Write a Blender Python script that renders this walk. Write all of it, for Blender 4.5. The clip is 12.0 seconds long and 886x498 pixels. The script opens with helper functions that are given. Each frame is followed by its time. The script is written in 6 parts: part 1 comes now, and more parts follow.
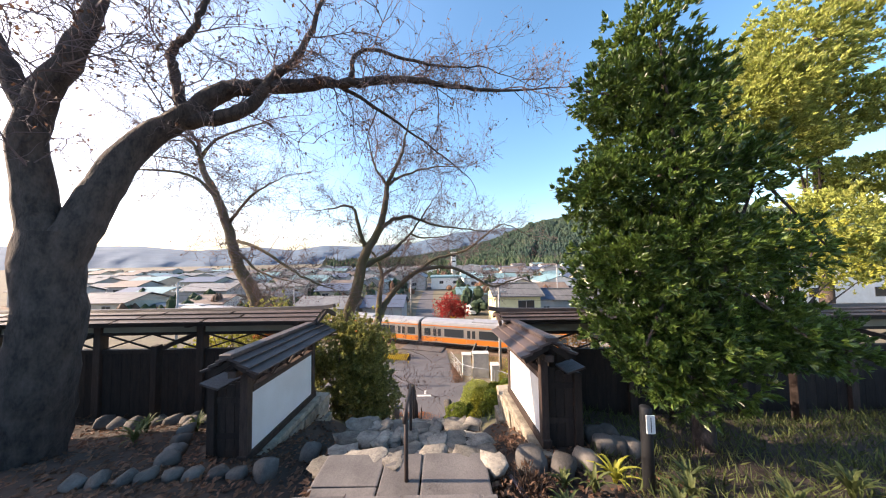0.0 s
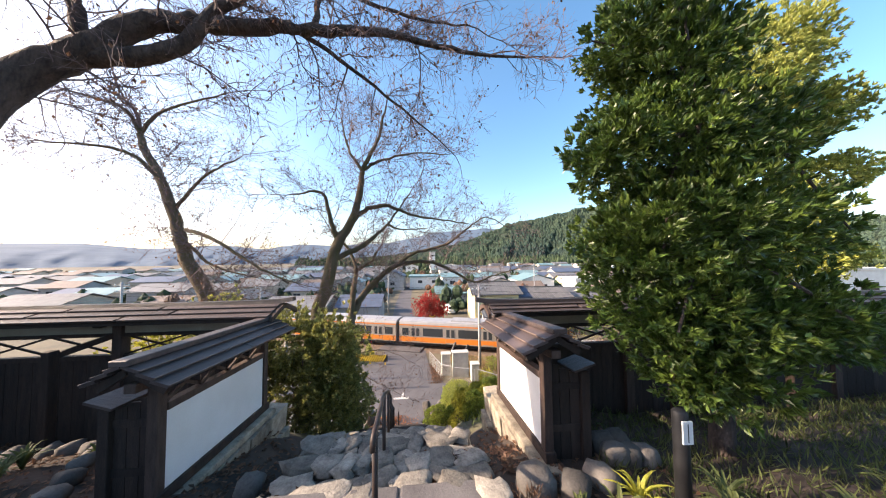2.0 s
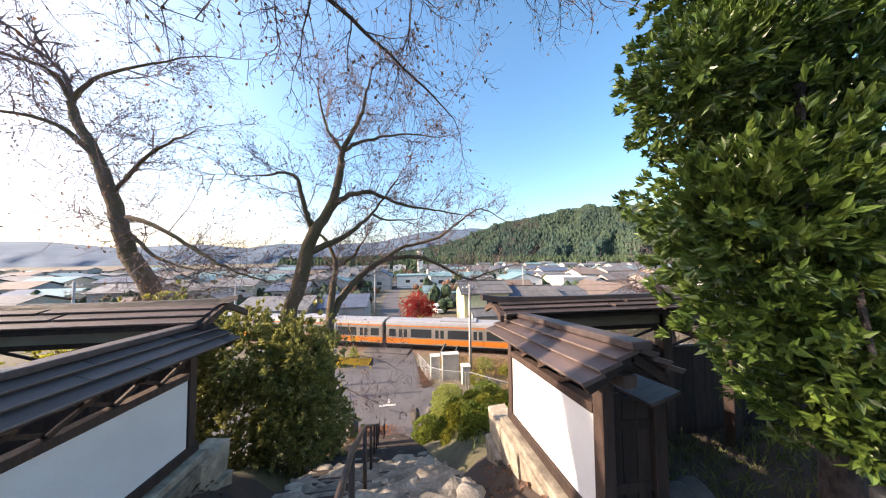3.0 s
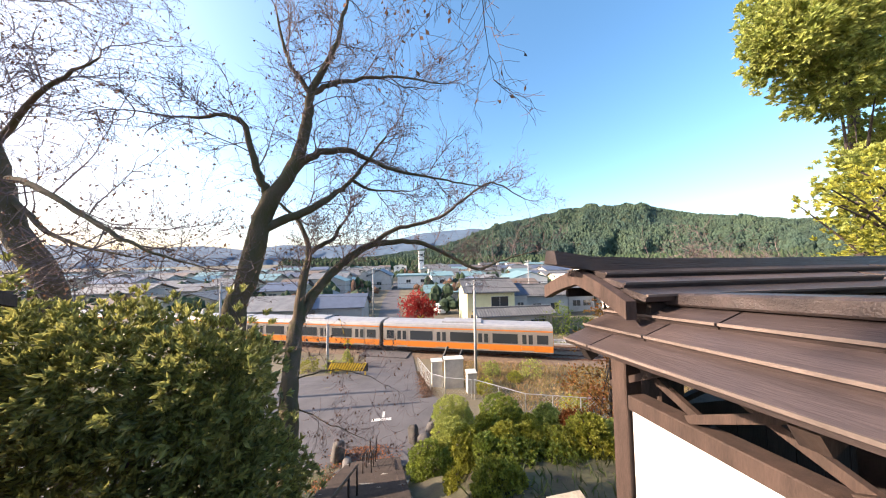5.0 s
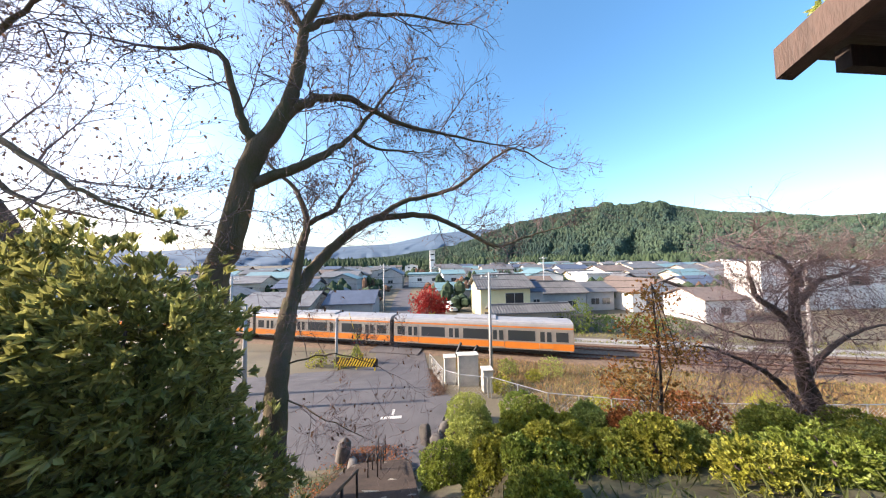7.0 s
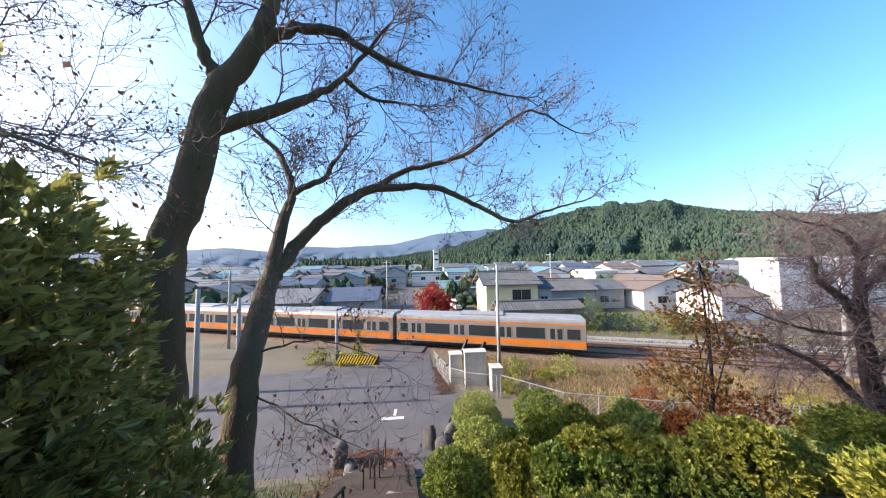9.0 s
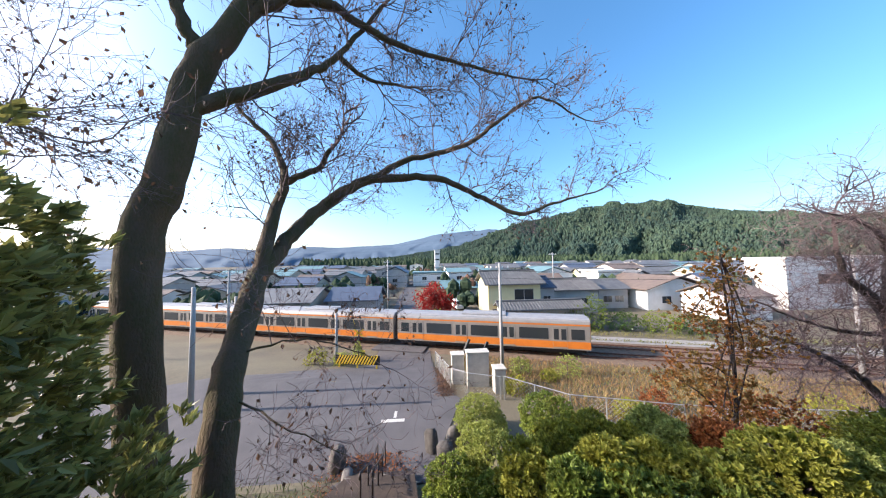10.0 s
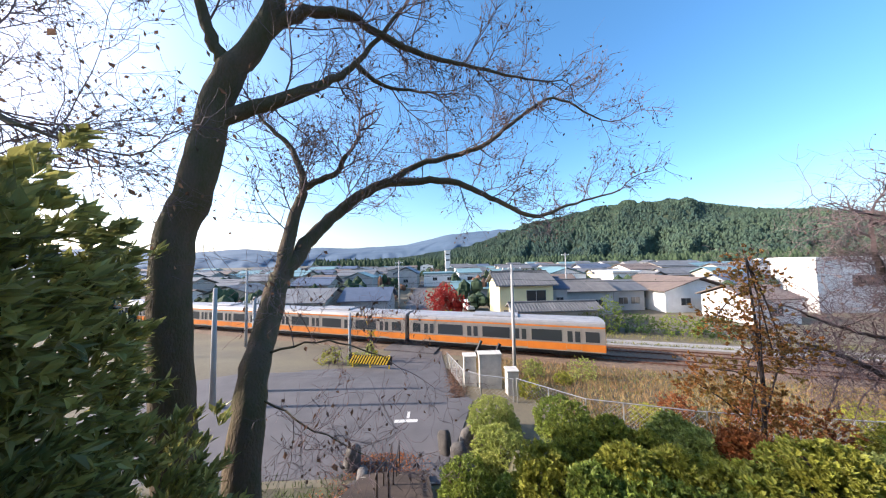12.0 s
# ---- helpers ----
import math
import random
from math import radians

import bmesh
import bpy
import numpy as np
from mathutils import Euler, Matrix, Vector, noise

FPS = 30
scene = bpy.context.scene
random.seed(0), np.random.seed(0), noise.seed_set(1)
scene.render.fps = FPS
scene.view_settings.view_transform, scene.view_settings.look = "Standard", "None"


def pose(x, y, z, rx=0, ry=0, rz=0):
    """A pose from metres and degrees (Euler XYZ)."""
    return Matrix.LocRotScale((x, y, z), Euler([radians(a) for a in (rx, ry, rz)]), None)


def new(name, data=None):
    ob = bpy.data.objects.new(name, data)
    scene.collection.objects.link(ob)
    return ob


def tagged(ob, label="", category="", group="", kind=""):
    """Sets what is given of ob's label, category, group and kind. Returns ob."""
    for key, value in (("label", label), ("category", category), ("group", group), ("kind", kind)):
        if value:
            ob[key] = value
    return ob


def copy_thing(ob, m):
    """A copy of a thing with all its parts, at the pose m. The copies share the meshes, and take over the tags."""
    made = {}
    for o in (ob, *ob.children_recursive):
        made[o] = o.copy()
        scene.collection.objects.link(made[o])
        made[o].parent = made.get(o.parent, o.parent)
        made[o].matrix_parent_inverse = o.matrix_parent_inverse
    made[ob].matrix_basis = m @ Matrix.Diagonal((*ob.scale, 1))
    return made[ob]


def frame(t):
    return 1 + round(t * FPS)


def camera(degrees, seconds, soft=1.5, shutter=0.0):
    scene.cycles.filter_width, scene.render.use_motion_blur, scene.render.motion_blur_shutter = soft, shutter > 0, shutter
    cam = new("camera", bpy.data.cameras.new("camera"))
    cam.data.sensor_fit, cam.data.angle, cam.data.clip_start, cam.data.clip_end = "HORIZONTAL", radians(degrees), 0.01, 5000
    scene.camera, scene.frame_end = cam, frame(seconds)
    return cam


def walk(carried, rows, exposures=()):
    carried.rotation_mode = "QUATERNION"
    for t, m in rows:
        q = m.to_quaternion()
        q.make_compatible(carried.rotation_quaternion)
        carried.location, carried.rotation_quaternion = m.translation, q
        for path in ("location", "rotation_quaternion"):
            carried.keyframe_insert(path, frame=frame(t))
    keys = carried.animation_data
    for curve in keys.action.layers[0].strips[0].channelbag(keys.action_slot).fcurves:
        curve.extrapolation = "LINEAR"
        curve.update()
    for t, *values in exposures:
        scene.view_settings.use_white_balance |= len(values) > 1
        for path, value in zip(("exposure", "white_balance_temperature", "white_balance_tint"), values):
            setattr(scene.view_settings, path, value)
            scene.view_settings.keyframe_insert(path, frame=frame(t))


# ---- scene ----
cam = camera(119.8, 12.0, soft=1.1)
METRES, EYE, TILT, LEAN, TURN = 8.5, 1.85, 0.0, 0.0, 0.0
ROWS = [
    (0.0, 0.0, 0.0, 0.0, 0.04, 2.45, 0.85),
    (0.5, 0.0006, 0.0013, -0.0005, -0.73, 2.45, 0.83),
    (1.0, -0.0002, 0.0068, -0.0031, -1.77, 2.42, 0.79),
    (1.5, -0.0033, 0.0389, -0.022, -3.21, 2.37, 0.74),
    (2.0, -0.0073, 0.0975, -0.0378, -4.7, 2.39, 0.66),
    (2.5, -0.0107, 0.1706, -0.0493, -6.23, 2.34, 0.59),
    (3.0, -0.0124, 0.2472, -0.0638, -7.41, 2.28, 0.62),
    (5.0, 0.0187, 0.5482, -0.1382, -7.15, 2.45, 0.9),
    (5.5, 0.0163, 0.5866, -0.168, -6.28, 2.54, 0.96),
    (6.0, 0.0157, 0.6234, -0.1902, -5.54, 2.57, 0.92),
    (6.5, 0.0167, 0.6644, -0.2143, -5.03, 2.61, 0.99),
    (7.0, 0.017, 0.7023, -0.2397, -4.7, 2.64, 0.95),
    (9.0, 0.0145, 0.8467, -0.3197, -3.9, 2.69, 1.04),
    (9.5, 0.0128, 0.8804, -0.3369, -3.8, 2.72, 1.06),
    (10.0, 0.0136, 0.899, -0.3375, -3.64, 2.75, 1.02),
    (10.5, 0.0067, 0.8997, -0.3331, -3.32, 2.79, 1.01),
    (11.0, 0.0032, 0.896, -0.3309, -2.81, 2.81, 1.03),
    (11.5, 0.0008, 0.8924, -0.33, -2.08, 2.85, 1.05),
    (12.0, 0.0006, 0.8945, -0.3299, -1.36, 2.89, 1.06),
]
walk(cam, [(t, pose(0, 0, EYE, TILT, LEAN, TURN) @ pose(METRES * x, METRES * y, METRES * z, 90 + pitch, roll, yaw)) for t, x, y, z, yaw, pitch, roll in ROWS],
     [(0.0, 1.38, 6550, 18), (6.0, 1.38, 6250, 16), (9.0, 1.12, 5650, 14), (12.0, 1.1, 5600, 14)])

# ---- light ----
SUN_LEFT, SUN_UP = 89.0, 27.0          # degrees left of the way ahead, and above the horizon
world = bpy.data.worlds.new("world")
scene.world = world
world.use_nodes = True
wn = world.node_tree.nodes
sky = wn.new("ShaderNodeTexSky")
sky.sky_type = "NISHITA"
sky.sun_disc = False
sky.sun_elevation = radians(SUN_UP)
sky.sun_rotation = radians(-SUN_LEFT)
sky.air_density, sky.dust_density, sky.ozone_density = 1.0, 2.2, 1.3
deep = wn.new("ShaderNodeHueSaturation")
deep.inputs["Hue"].default_value, deep.inputs["Saturation"].default_value = 0.488, 1.22
world.node_tree.links.new(sky.outputs[0], deep.inputs["Color"])
world.node_tree.links.new(deep.outputs[0], wn["Background"].inputs[0])
wn["Background"].inputs[1].default_value = 0.15
sun_way = Vector((-math.sin(radians(SUN_LEFT)) * math.cos(radians(SUN_UP)), math.cos(radians(SUN_LEFT)) * math.cos(radians(SUN_UP)), math.sin(radians(SUN_UP))))
sun = new("sun", bpy.data.lights.new("sun", "SUN"))
sun.data.energy, sun.data.angle, sun.data.color = 5.0, radians(0.6), (1.0, 0.83, 0.62)
sun.rotation_euler = sun_way.to_track_quat("Z", "Y").to_euler()


# ---- materials ----
def rgb(c):
    return (*c, 1.0)


def material(name, a, b=None, rough=0.8, metal=0.0, scale=6.0, fine=60.0, bump=0.25, stretch=(1, 1, 1), random_by="", spread=0.25, through_light=0.0, spec=0.4, deep=0.02):
    """Two colours mixed by a coarse and a fine noise, with relief; random_by: 'island' or 'object' shifts the shade piece by piece."""
    m = bpy.data.materials.new(name)
    m.use_nodes = True
    nt = m.node_tree
    n, l = nt.nodes, nt.links
    p = n["Principled BSDF"]
    b = b or tuple(v * 0.65 for v in a)
    co = n.new("ShaderNodeNewGeometry")
    mp = n.new("ShaderNodeMapping")
    mp.inputs["Scale"].default_value = stretch
    l.new(co.outputs["Position"], mp.inputs["Vector"])
    n1, n2 = n.new("ShaderNodeTexNoise"), n.new("ShaderNodeTexNoise")
    n1.inputs["Scale"].default_value, n2.inputs["Scale"].default_value = scale, fine
    n1.inputs["Detail"].default_value, n2.inputs["Detail"].default_value = 4, 3
    l.new(mp.outputs[0], n1.inputs["Vector"])
    l.new(mp.outputs[0], n2.inputs["Vector"])
    ad = n.new("ShaderNodeMath")
    ad.operation = "MULTIPLY_ADD"
    l.new(n2.outputs["Fac"], ad.inputs[0])
    ad.inputs[1].default_value = 0.5
    l.new(n1.outputs["Fac"], ad.inputs[2])
    rm = n.new("ShaderNodeMapRange")
    rm.inputs[1].default_value, rm.inputs[2].default_value = 0.5, 1.0
    l.new(ad.outputs[0], rm.inputs[0])
    mx = n.new("ShaderNodeMix")
    mx.data_type = "RGBA"
    mx.inputs[6].default_value, mx.inputs[7].default_value = rgb(a), rgb(b)
    l.new(rm.outputs[0], mx.inputs[0])
    colour = mx.outputs[2]
    if random_by:
        hs = n.new("ShaderNodeHueSaturation")
        mr = n.new("ShaderNodeMapRange")
        mr.inputs[3].default_value, mr.inputs[4].default_value = 1 - spread, 1 + spread
        if random_by == "island":
            l.new(co.outputs["Random Per Island"], mr.inputs[0])
        else:
            l.new(n.new("ShaderNodeObjectInfo").outputs["Random"], mr.inputs[0])
        l.new(mr.outputs[0], hs.inputs["Value"])
        l.new(colour, hs.inputs["Color"])
        colour = hs.outputs[0]
    l.new(colour, p.inputs["Base Color"])
    p.inputs["Roughness"].default_value, p.inputs["Metallic"].default_value = rough, metal
    p.inputs["Specular IOR Level"].default_value = spec
    if bump:
        bp = n.new("ShaderNodeBump")
        bp.inputs["Strength"].default_value, bp.inputs["Distance"].default_value = bump, deep
        l.new(ad.outputs[0], bp.inputs["Height"])
        l.new(bp.outputs[0], p.inputs["Normal"])
    if through_light:
        tr, ms = n.new("ShaderNodeBsdfTranslucent"), n.new("ShaderNodeMixShader")
        l.new(colour, tr.inputs["Color"])
        ms.inputs[0].default_value = through_light
        l.new(p.outputs[0], ms.inputs[1])
        l.new(tr.outputs[0], ms.inputs[2])
        l.new(ms.outputs[0], n["Material Output"].inputs["Surface"])
    return m


def glass_material(name, tint):
    m = bpy.data.materials.new(name)
    m.use_nodes = True
    p = m.node_tree.nodes["Principled BSDF"]
    p.inputs["Base Color"].default_value, p.inputs["Roughness"].default_value = rgb(tint), 0.08
    p.inputs["Specular IOR Level"].default_value = 0.7
    return m


M = dict(
    dark_wood=material("dark_wood", (0.045, 0.028, 0.021), (0.018, 0.012, 0.01), 0.75, stretch=(3, 3, 0.6), scale=5, fine=40, random_by="object", spread=0.3),
    brown_wood=material("brown_wood", (0.088, 0.055, 0.043), (0.042, 0.027, 0.021), 0.7, stretch=(4, 4, 0.7), scale=5, fine=40, random_by="object", spread=0.2),
    roof_board=material("roof_board", (0.09, 0.066, 0.06), (0.045, 0.034, 0.032), 0.5, stretch=(0.5, 5, 5), scale=2.5, fine=24, bump=0.5, random_by="object", spread=0.35),
    roof_board_long=material("roof_board_long", (0.1, 0.072, 0.066), (0.055, 0.04, 0.038), 0.5, stretch=(5, 0.5, 5), scale=2.0, fine=20, bump=0.3, random_by="object", spread=0.3),
    # lighter than the boards: sun caught on their edges, put into the colour
    sunlit_edge=material("sunlit_edge", (0.22, 0.165, 0.14), (0.12, 0.09, 0.075), 0.7, scale=4, fine=30, bump=0.2),
    plaster=material("plaster", (0.8, 0.79, 0.77), (0.7, 0.68, 0.65), 0.9, scale=2, fine=50, bump=0.05),
    old_plaster=material("old_plaster", (0.42, 0.37, 0.29), (0.3, 0.26, 0.2), 0.9, scale=2, fine=40, bump=0.1),
    stone=material("stone", (0.15, 0.135, 0.12), (0.07, 0.062, 0.056), 0.9, scale=5, fine=45, bump=0.6, random_by="object", spread=0.35),
    pale_stone=material("pale_stone", (0.4, 0.35, 0.27), (0.15, 0.125, 0.095), 0.9, scale=6, fine=45, bump=0.7, random_by="object", spread=0.3),
    step_rock=material("step_rock", (0.31, 0.275, 0.225), (0.11, 0.095, 0.08), 0.9, scale=7, fine=40, bump=0.9, random_by="object", spread=0.4),
    slab=material("slab", (0.15, 0.135, 0.128), (0.08, 0.072, 0.07), 0.85, scale=3, fine=50, bump=0.4, random_by="object", spread=0.2),
    soil=material("soil", (0.075, 0.054, 0.042), (0.032, 0.024, 0.02), 0.95, scale=1.2, fine=14, bump=0.8),
    hill=material("hill", (0.11, 0.105, 0.05), (0.06, 0.045, 0.03), 0.95, scale=0.9, fine=11, bump=0.9),
    plain=material("plain", (0.16, 0.135, 0.085), (0.1, 0.085, 0.06), 0.95, scale=0.25, fine=6, bump=0.5),
    asphalt=material("asphalt", (0.115, 0.105, 0.108), (0.075, 0.07, 0.072), 0.85, scale=0.8, fine=70, bump=0.25),
    road_paint=material("road_paint", (0.62, 0.6, 0.56), (0.4, 0.38, 0.35), 0.8, scale=9, fine=50, bump=0.1),
    ballast=material("ballast", (0.2, 0.135, 0.09), (0.1, 0.07, 0.05), 0.95, scale=3, fine=24, bump=1.0),
    gravel=material("gravel", (0.33, 0.31, 0.29), (0.2, 0.19, 0.18), 0.95, scale=2, fine=30, bump=0.6),
    concrete=material("concrete", (0.56, 0.53, 0.47), (0.38, 0.35, 0.31), 0.9, scale=2, fine=30, bump=0.2),
    bark=material("bark", (0.12, 0.088, 0.074), (0.032, 0.024, 0.022), 0.9, scale=5, fine=22, bump=1.0, deep=0.05, stretch=(1.6, 1.6, 0.7)),
    moss_bark=material("moss_bark", (0.145, 0.1, 0.072), (0.085, 0.078, 0.034), 0.95, scale=2.6, fine=24, bump=1.0, deep=0.05, stretch=(1.5, 1.5, 0.7)),
    twig=material("twig", (0.2, 0.14, 0.135), (0.11, 0.078, 0.08), 0.85, scale=6, fine=30, bump=0),
    leaf_dark=material("leaf_dark", (0.05, 0.095, 0.02), (0.13, 0.185, 0.032), 0.34, scale=1.5, fine=6, bump=0, random_by="island", spread=0.5, through_light=0.3, spec=0.5),
    leaf_mid=material("leaf_mid", (0.18, 0.2, 0.06), (0.38, 0.35, 0.1), 0.38, scale=1.5, fine=6, bump=0, random_by="island", spread=0.5, through_light=0.4, spec=0.6),
    leaf_shrub=material("leaf_shrub", (0.13, 0.19, 0.03), (0.26, 0.29, 0.045), 0.5, scale=1.1, fine=6, bump=0, random_by="island", spread=0.5, through_light=0.3),
    leaf_yellow=material("leaf_yellow", (0.42, 0.43, 0.11), (0.27, 0.32, 0.075), 0.6, scale=0.9, fine=4, bump=0, random_by="island", spread=0.4, through_light=0.4),
    leaf_olive=material("leaf_olive", (0.42, 0.39, 0.05), (0.22, 0.24, 0.035), 0.6, scale=0.9, fine=4, bump=0, random_by="island", spread=0.45, through_light=0.35),
    leaf_rust=material("leaf_rust", (0.38, 0.14, 0.04), (0.24, 0.085, 0.035), 0.6, scale=1.5, fine=5, bump=0, random_by="island", spread=0.5, through_light=0.45),
    leaf_autumn=material("leaf_autumn", (0.3, 0.22, 0.05), (0.4, 0.13, 0.04), 0.6, scale=1.2, fine=5, bump=0, random_by="island", spread=0.5, through_light=0.45),
    leaf_red=material("leaf_red", (0.5, 0.045, 0.035), (0.3, 0.03, 0.03), 0.6, scale=1.2, fine=4, bump=0, random_by="island", spread=0.4, through_light=0.4),
    leaf_brown=material("leaf_brown", (0.19, 0.1, 0.06), (0.1, 0.062, 0.04), 0.7, scale=1, fine=4, bump=0, random_by="island", spread=0.5, through_light=0.35),
    # darker copy of the grass below, with shade put into its colour
    shaded_grass=material("shaded_grass", (0.06, 0.085, 0.025), (0.12, 0.13, 0.04), 0.65, scale=0.6, fine=5, bump=0, random_by="island", spread=0.5, through_light=0.3),
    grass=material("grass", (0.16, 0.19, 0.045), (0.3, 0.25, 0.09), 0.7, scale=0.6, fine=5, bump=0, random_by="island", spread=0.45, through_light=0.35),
    straw=material("straw", (0.36, 0.26, 0.11), (0.24, 0.13, 0.06), 0.8, scale=0.5, fine=4, bump=0, random_by="island", spread=0.4, through_light=0.35),
    steel=material("steel", (0.5, 0.5, 0.5), (0.4, 0.4, 0.4), 0.4, 0.7, scale=2, fine=20, bump=0),
    train_steel=material("train_steel", (0.36, 0.33, 0.3), (0.3, 0.275, 0.25), 0.35, 0.35, scale=1.5, fine=20, bump=0),
    train_roof=material("train_roof", (0.3, 0.3, 0.31), (0.22, 0.22, 0.23), 0.6, scale=1.5, fine=10, bump=0.1),
    orange=material("orange", (0.66, 0.2, 0.02), (0.54, 0.16, 0.02), 0.45, scale=1.5, fine=20, bump=0),
    black=material("black", (0.02, 0.02, 0.022), (0.012, 0.012, 0.013), 0.6, scale=4, fine=30, bump=0.1),
    iron=material("iron", (0.03, 0.026, 0.025), (0.055, 0.035, 0.028), 0.55, 0.3, scale=8, fine=60, bump=0.2),
    yellow=material("yellow", (0.72, 0.5, 0.03), (0.55, 0.37, 0.03), 0.6, scale=3, fine=30, bump=0.05),
    rust=material("rust", (0.16, 0.075, 0.045), (0.09, 0.05, 0.035), 0.8, 0.2, scale=5, fine=40, bump=0.3),
    sign_blue=material("sign_blue", (0.03, 0.13, 0.5), None, 0.4, bump=0),
    white_paint=material("white_paint", (0.78, 0.77, 0.74), (0.66, 0.64, 0.6), 0.7, scale=1, fine=20, bump=0.05),
    cream=material("cream", (0.68, 0.62, 0.36), (0.58, 0.52, 0.3), 0.85, scale=0.8, fine=20, bump=0.05),
    beige=material("beige", (0.5, 0.44, 0.36), (0.4, 0.35, 0.29), 0.85, scale=0.8, fine=20, bump=0.05),
    grey_wall=material("grey_wall", (0.4, 0.39, 0.38), (0.3, 0.29, 0.28), 0.85, scale=0.8, fine=20, bump=0.05),
    tile_grey=material("tile_grey", (0.17, 0.165, 0.16), (0.1, 0.098, 0.1), 0.55, scale=1, fine=12, bump=0.2, random_by="object", spread=0.2),
    tile_brown=material("tile_brown", (0.2, 0.15, 0.115), (0.13, 0.095, 0.075), 0.6, scale=1, fine=12, bump=0.2),
    tile_blue=material("tile_blue", (0.1, 0.12, 0.17), (0.07, 0.085, 0.12), 0.5, scale=1, fine=12, bump=0.1),
    tin_green=material("tin_green", (0.17, 0.27, 0.28), (0.13, 0.21, 0.22), 0.5, scale=1, fine=12, bump=0.1),
    pane=glass_material("pane", (0.03, 0.036, 0.042)),
    forest=material("forest", (0.05, 0.075, 0.03), (0.016, 0.032, 0.018), 0.95, scale=0.03, fine=0.14, bump=1.0, deep=9.0),
    # broad bluish dark patches paint hazy valley shade into the tree colour
    shaded_mountain_leaf=material("shaded_mountain_leaf", (0.052, 0.078, 0.042), (0.014, 0.034, 0.032), 0.95, scale=0.006, fine=0.05, bump=0, random_by="island", spread=0.35),
    hillside=material("hillside", (0.05, 0.065, 0.03), (0.012, 0.03, 0.02), 0.95, scale=0.013, fine=0.11, bump=1.0, deep=10.0),
    # the blue of distant haze is mixed into this base colour
    hazy_forest=material("hazy_forest", (0.085, 0.125, 0.18), (0.05, 0.085, 0.13), 0.95, scale=0.006, fine=0.05, bump=0),
    clearing=material("clearing", (0.26, 0.2, 0.11), (0.17, 0.14, 0.08), 0.95, scale=0.05, fine=0.4, bump=0),
)


# ---- builders ----
def mesh_of(name, verts, faces, mat, smooth=False):
    me = bpy.data.meshes.new(name)
    me.from_pydata([tuple(v) for v in verts], [], [tuple(f) for f in faces])
    if smooth:
        me.polygons.foreach_set("use_smooth", [True] * len(me.polygons))
    me.materials.append(M[mat])
    me.update()
    return me


def thing(name, label, category, at=(0, 0, 0), group="", kind=""):
    ob = new(name)
    ob.location = at
    return tagged(ob, label, category, group, kind)


def part(name, data, mat, parent, label="", smooth=False, bevel=0.0, kind=""):
    """Links a bmesh, a mesh or (verts, faces) as one mesh object under a thing; coordinates are the world's."""
    if isinstance(data, bmesh.types.BMesh):
        if bevel:
            bmesh.ops.bevel(data, geom=data.edges[:], offset=bevel, segments=1, affect="EDGES")
        me = bpy.data.meshes.new(name)
        data.to_mesh(me)
        data.free()
        me.materials.append(M[mat])
        if smooth:
            me.polygons.foreach_set("use_smooth", [True] * len(me.polygons))
    elif isinstance(data, bpy.types.Mesh):
        me = data
    else:
        me = mesh_of(name, data[0], data[1], mat, smooth)
    ob = new(name, me)
    if parent is not None:
        ob.parent = parent
        if parent.type == "EMPTY":
            ob.matrix_parent_inverse = Matrix.Translation(-Vector(parent.location))
    return tagged(ob, label, kind=kind)


def box(bm, x0, x1, y0, y1, z0, z1, m=None):
    vs = bmesh.ops.create_cube(bm, size=1.0)["verts"]
    t = Matrix.LocRotScale(((x0 + x1) / 2, (y0 + y1) / 2, (z0 + z1) / 2), None, (x1 - x0, y1 - y0, z1 - z0))
    bmesh.ops.transform(bm, matrix=(m @ t) if m else t, verts=vs)
    return bm


def one_box(x0, x1, y0, y1, z0, z1, m=None):
    return box(bmesh.new(), x0, x1, y0, y1, z0, z1, m)


def beam(p, q, w, h, roll=0.0):
    """A squared timber from p to q, w wide and h high."""
    p, q = Vector(p), Vector(q)
    d = q - p
    m = Matrix.Translation((p + q) / 2) @ d.to_track_quat("Y", "Z").to_matrix().to_4x4() @ Matrix.Rotation(roll, 4, "Y")
    return one_box(-w / 2, w / 2, -d.length / 2, d.length / 2, -h / 2, h / 2, m)


def tube_arrays(points, radii, sides=6):
    pts = np.asarray(points, float)
    n = len(pts)
    tan = np.empty_like(pts)
    tan[1:-1] = pts[2:] - pts[:-2]
    tan[0], tan[-1] = pts[1] - pts[0], pts[-1] - pts[-2]
    tan /= np.linalg.norm(tan, axis=1)[:, None] + 1e-9
    ref = np.array([0.31, 0.17, 0.93]) if abs(tan[0][2]) < 0.85 else np.array([0.9, 0.3, 0.1])
    u = np.cross(tan, ref)
    u /= np.linalg.norm(u, axis=1)[:, None] + 1e-9
    v = np.cross(tan, u)
    a = np.arange(sides) * 2 * math.pi / sides
    r = np.asarray(radii, float)[:, None, None]
    ring = pts[:, None, :] + r * (np.cos(a)[None, :, None] * u[:, None, :] + np.sin(a)[None, :, None] * v[:, None, :])
    i = np.arange(n - 1)[:, None] * sides
    j = np.arange(sides)[None, :]
    k = (j + 1) % sides
    faces = np.stack([i + j, i + k, i + sides + k, i + sides + j], -1).reshape(-1, 4)
    return ring.reshape(-1, 3), faces


class Pile:
    """Gathers vertices and quads of many small pieces for one mesh."""

    def __init__(self):
        self.v, self.f, self.n = [], [], 0

    def add(self, v, f):
        self.v.append(np.asarray(v, float))
        self.f.append(np.asarray(f) + self.n)
        self.n += len(v)

    def arrays(self):
        return np.concatenate(self.v).tolist(), np.concatenate(self.f).tolist()


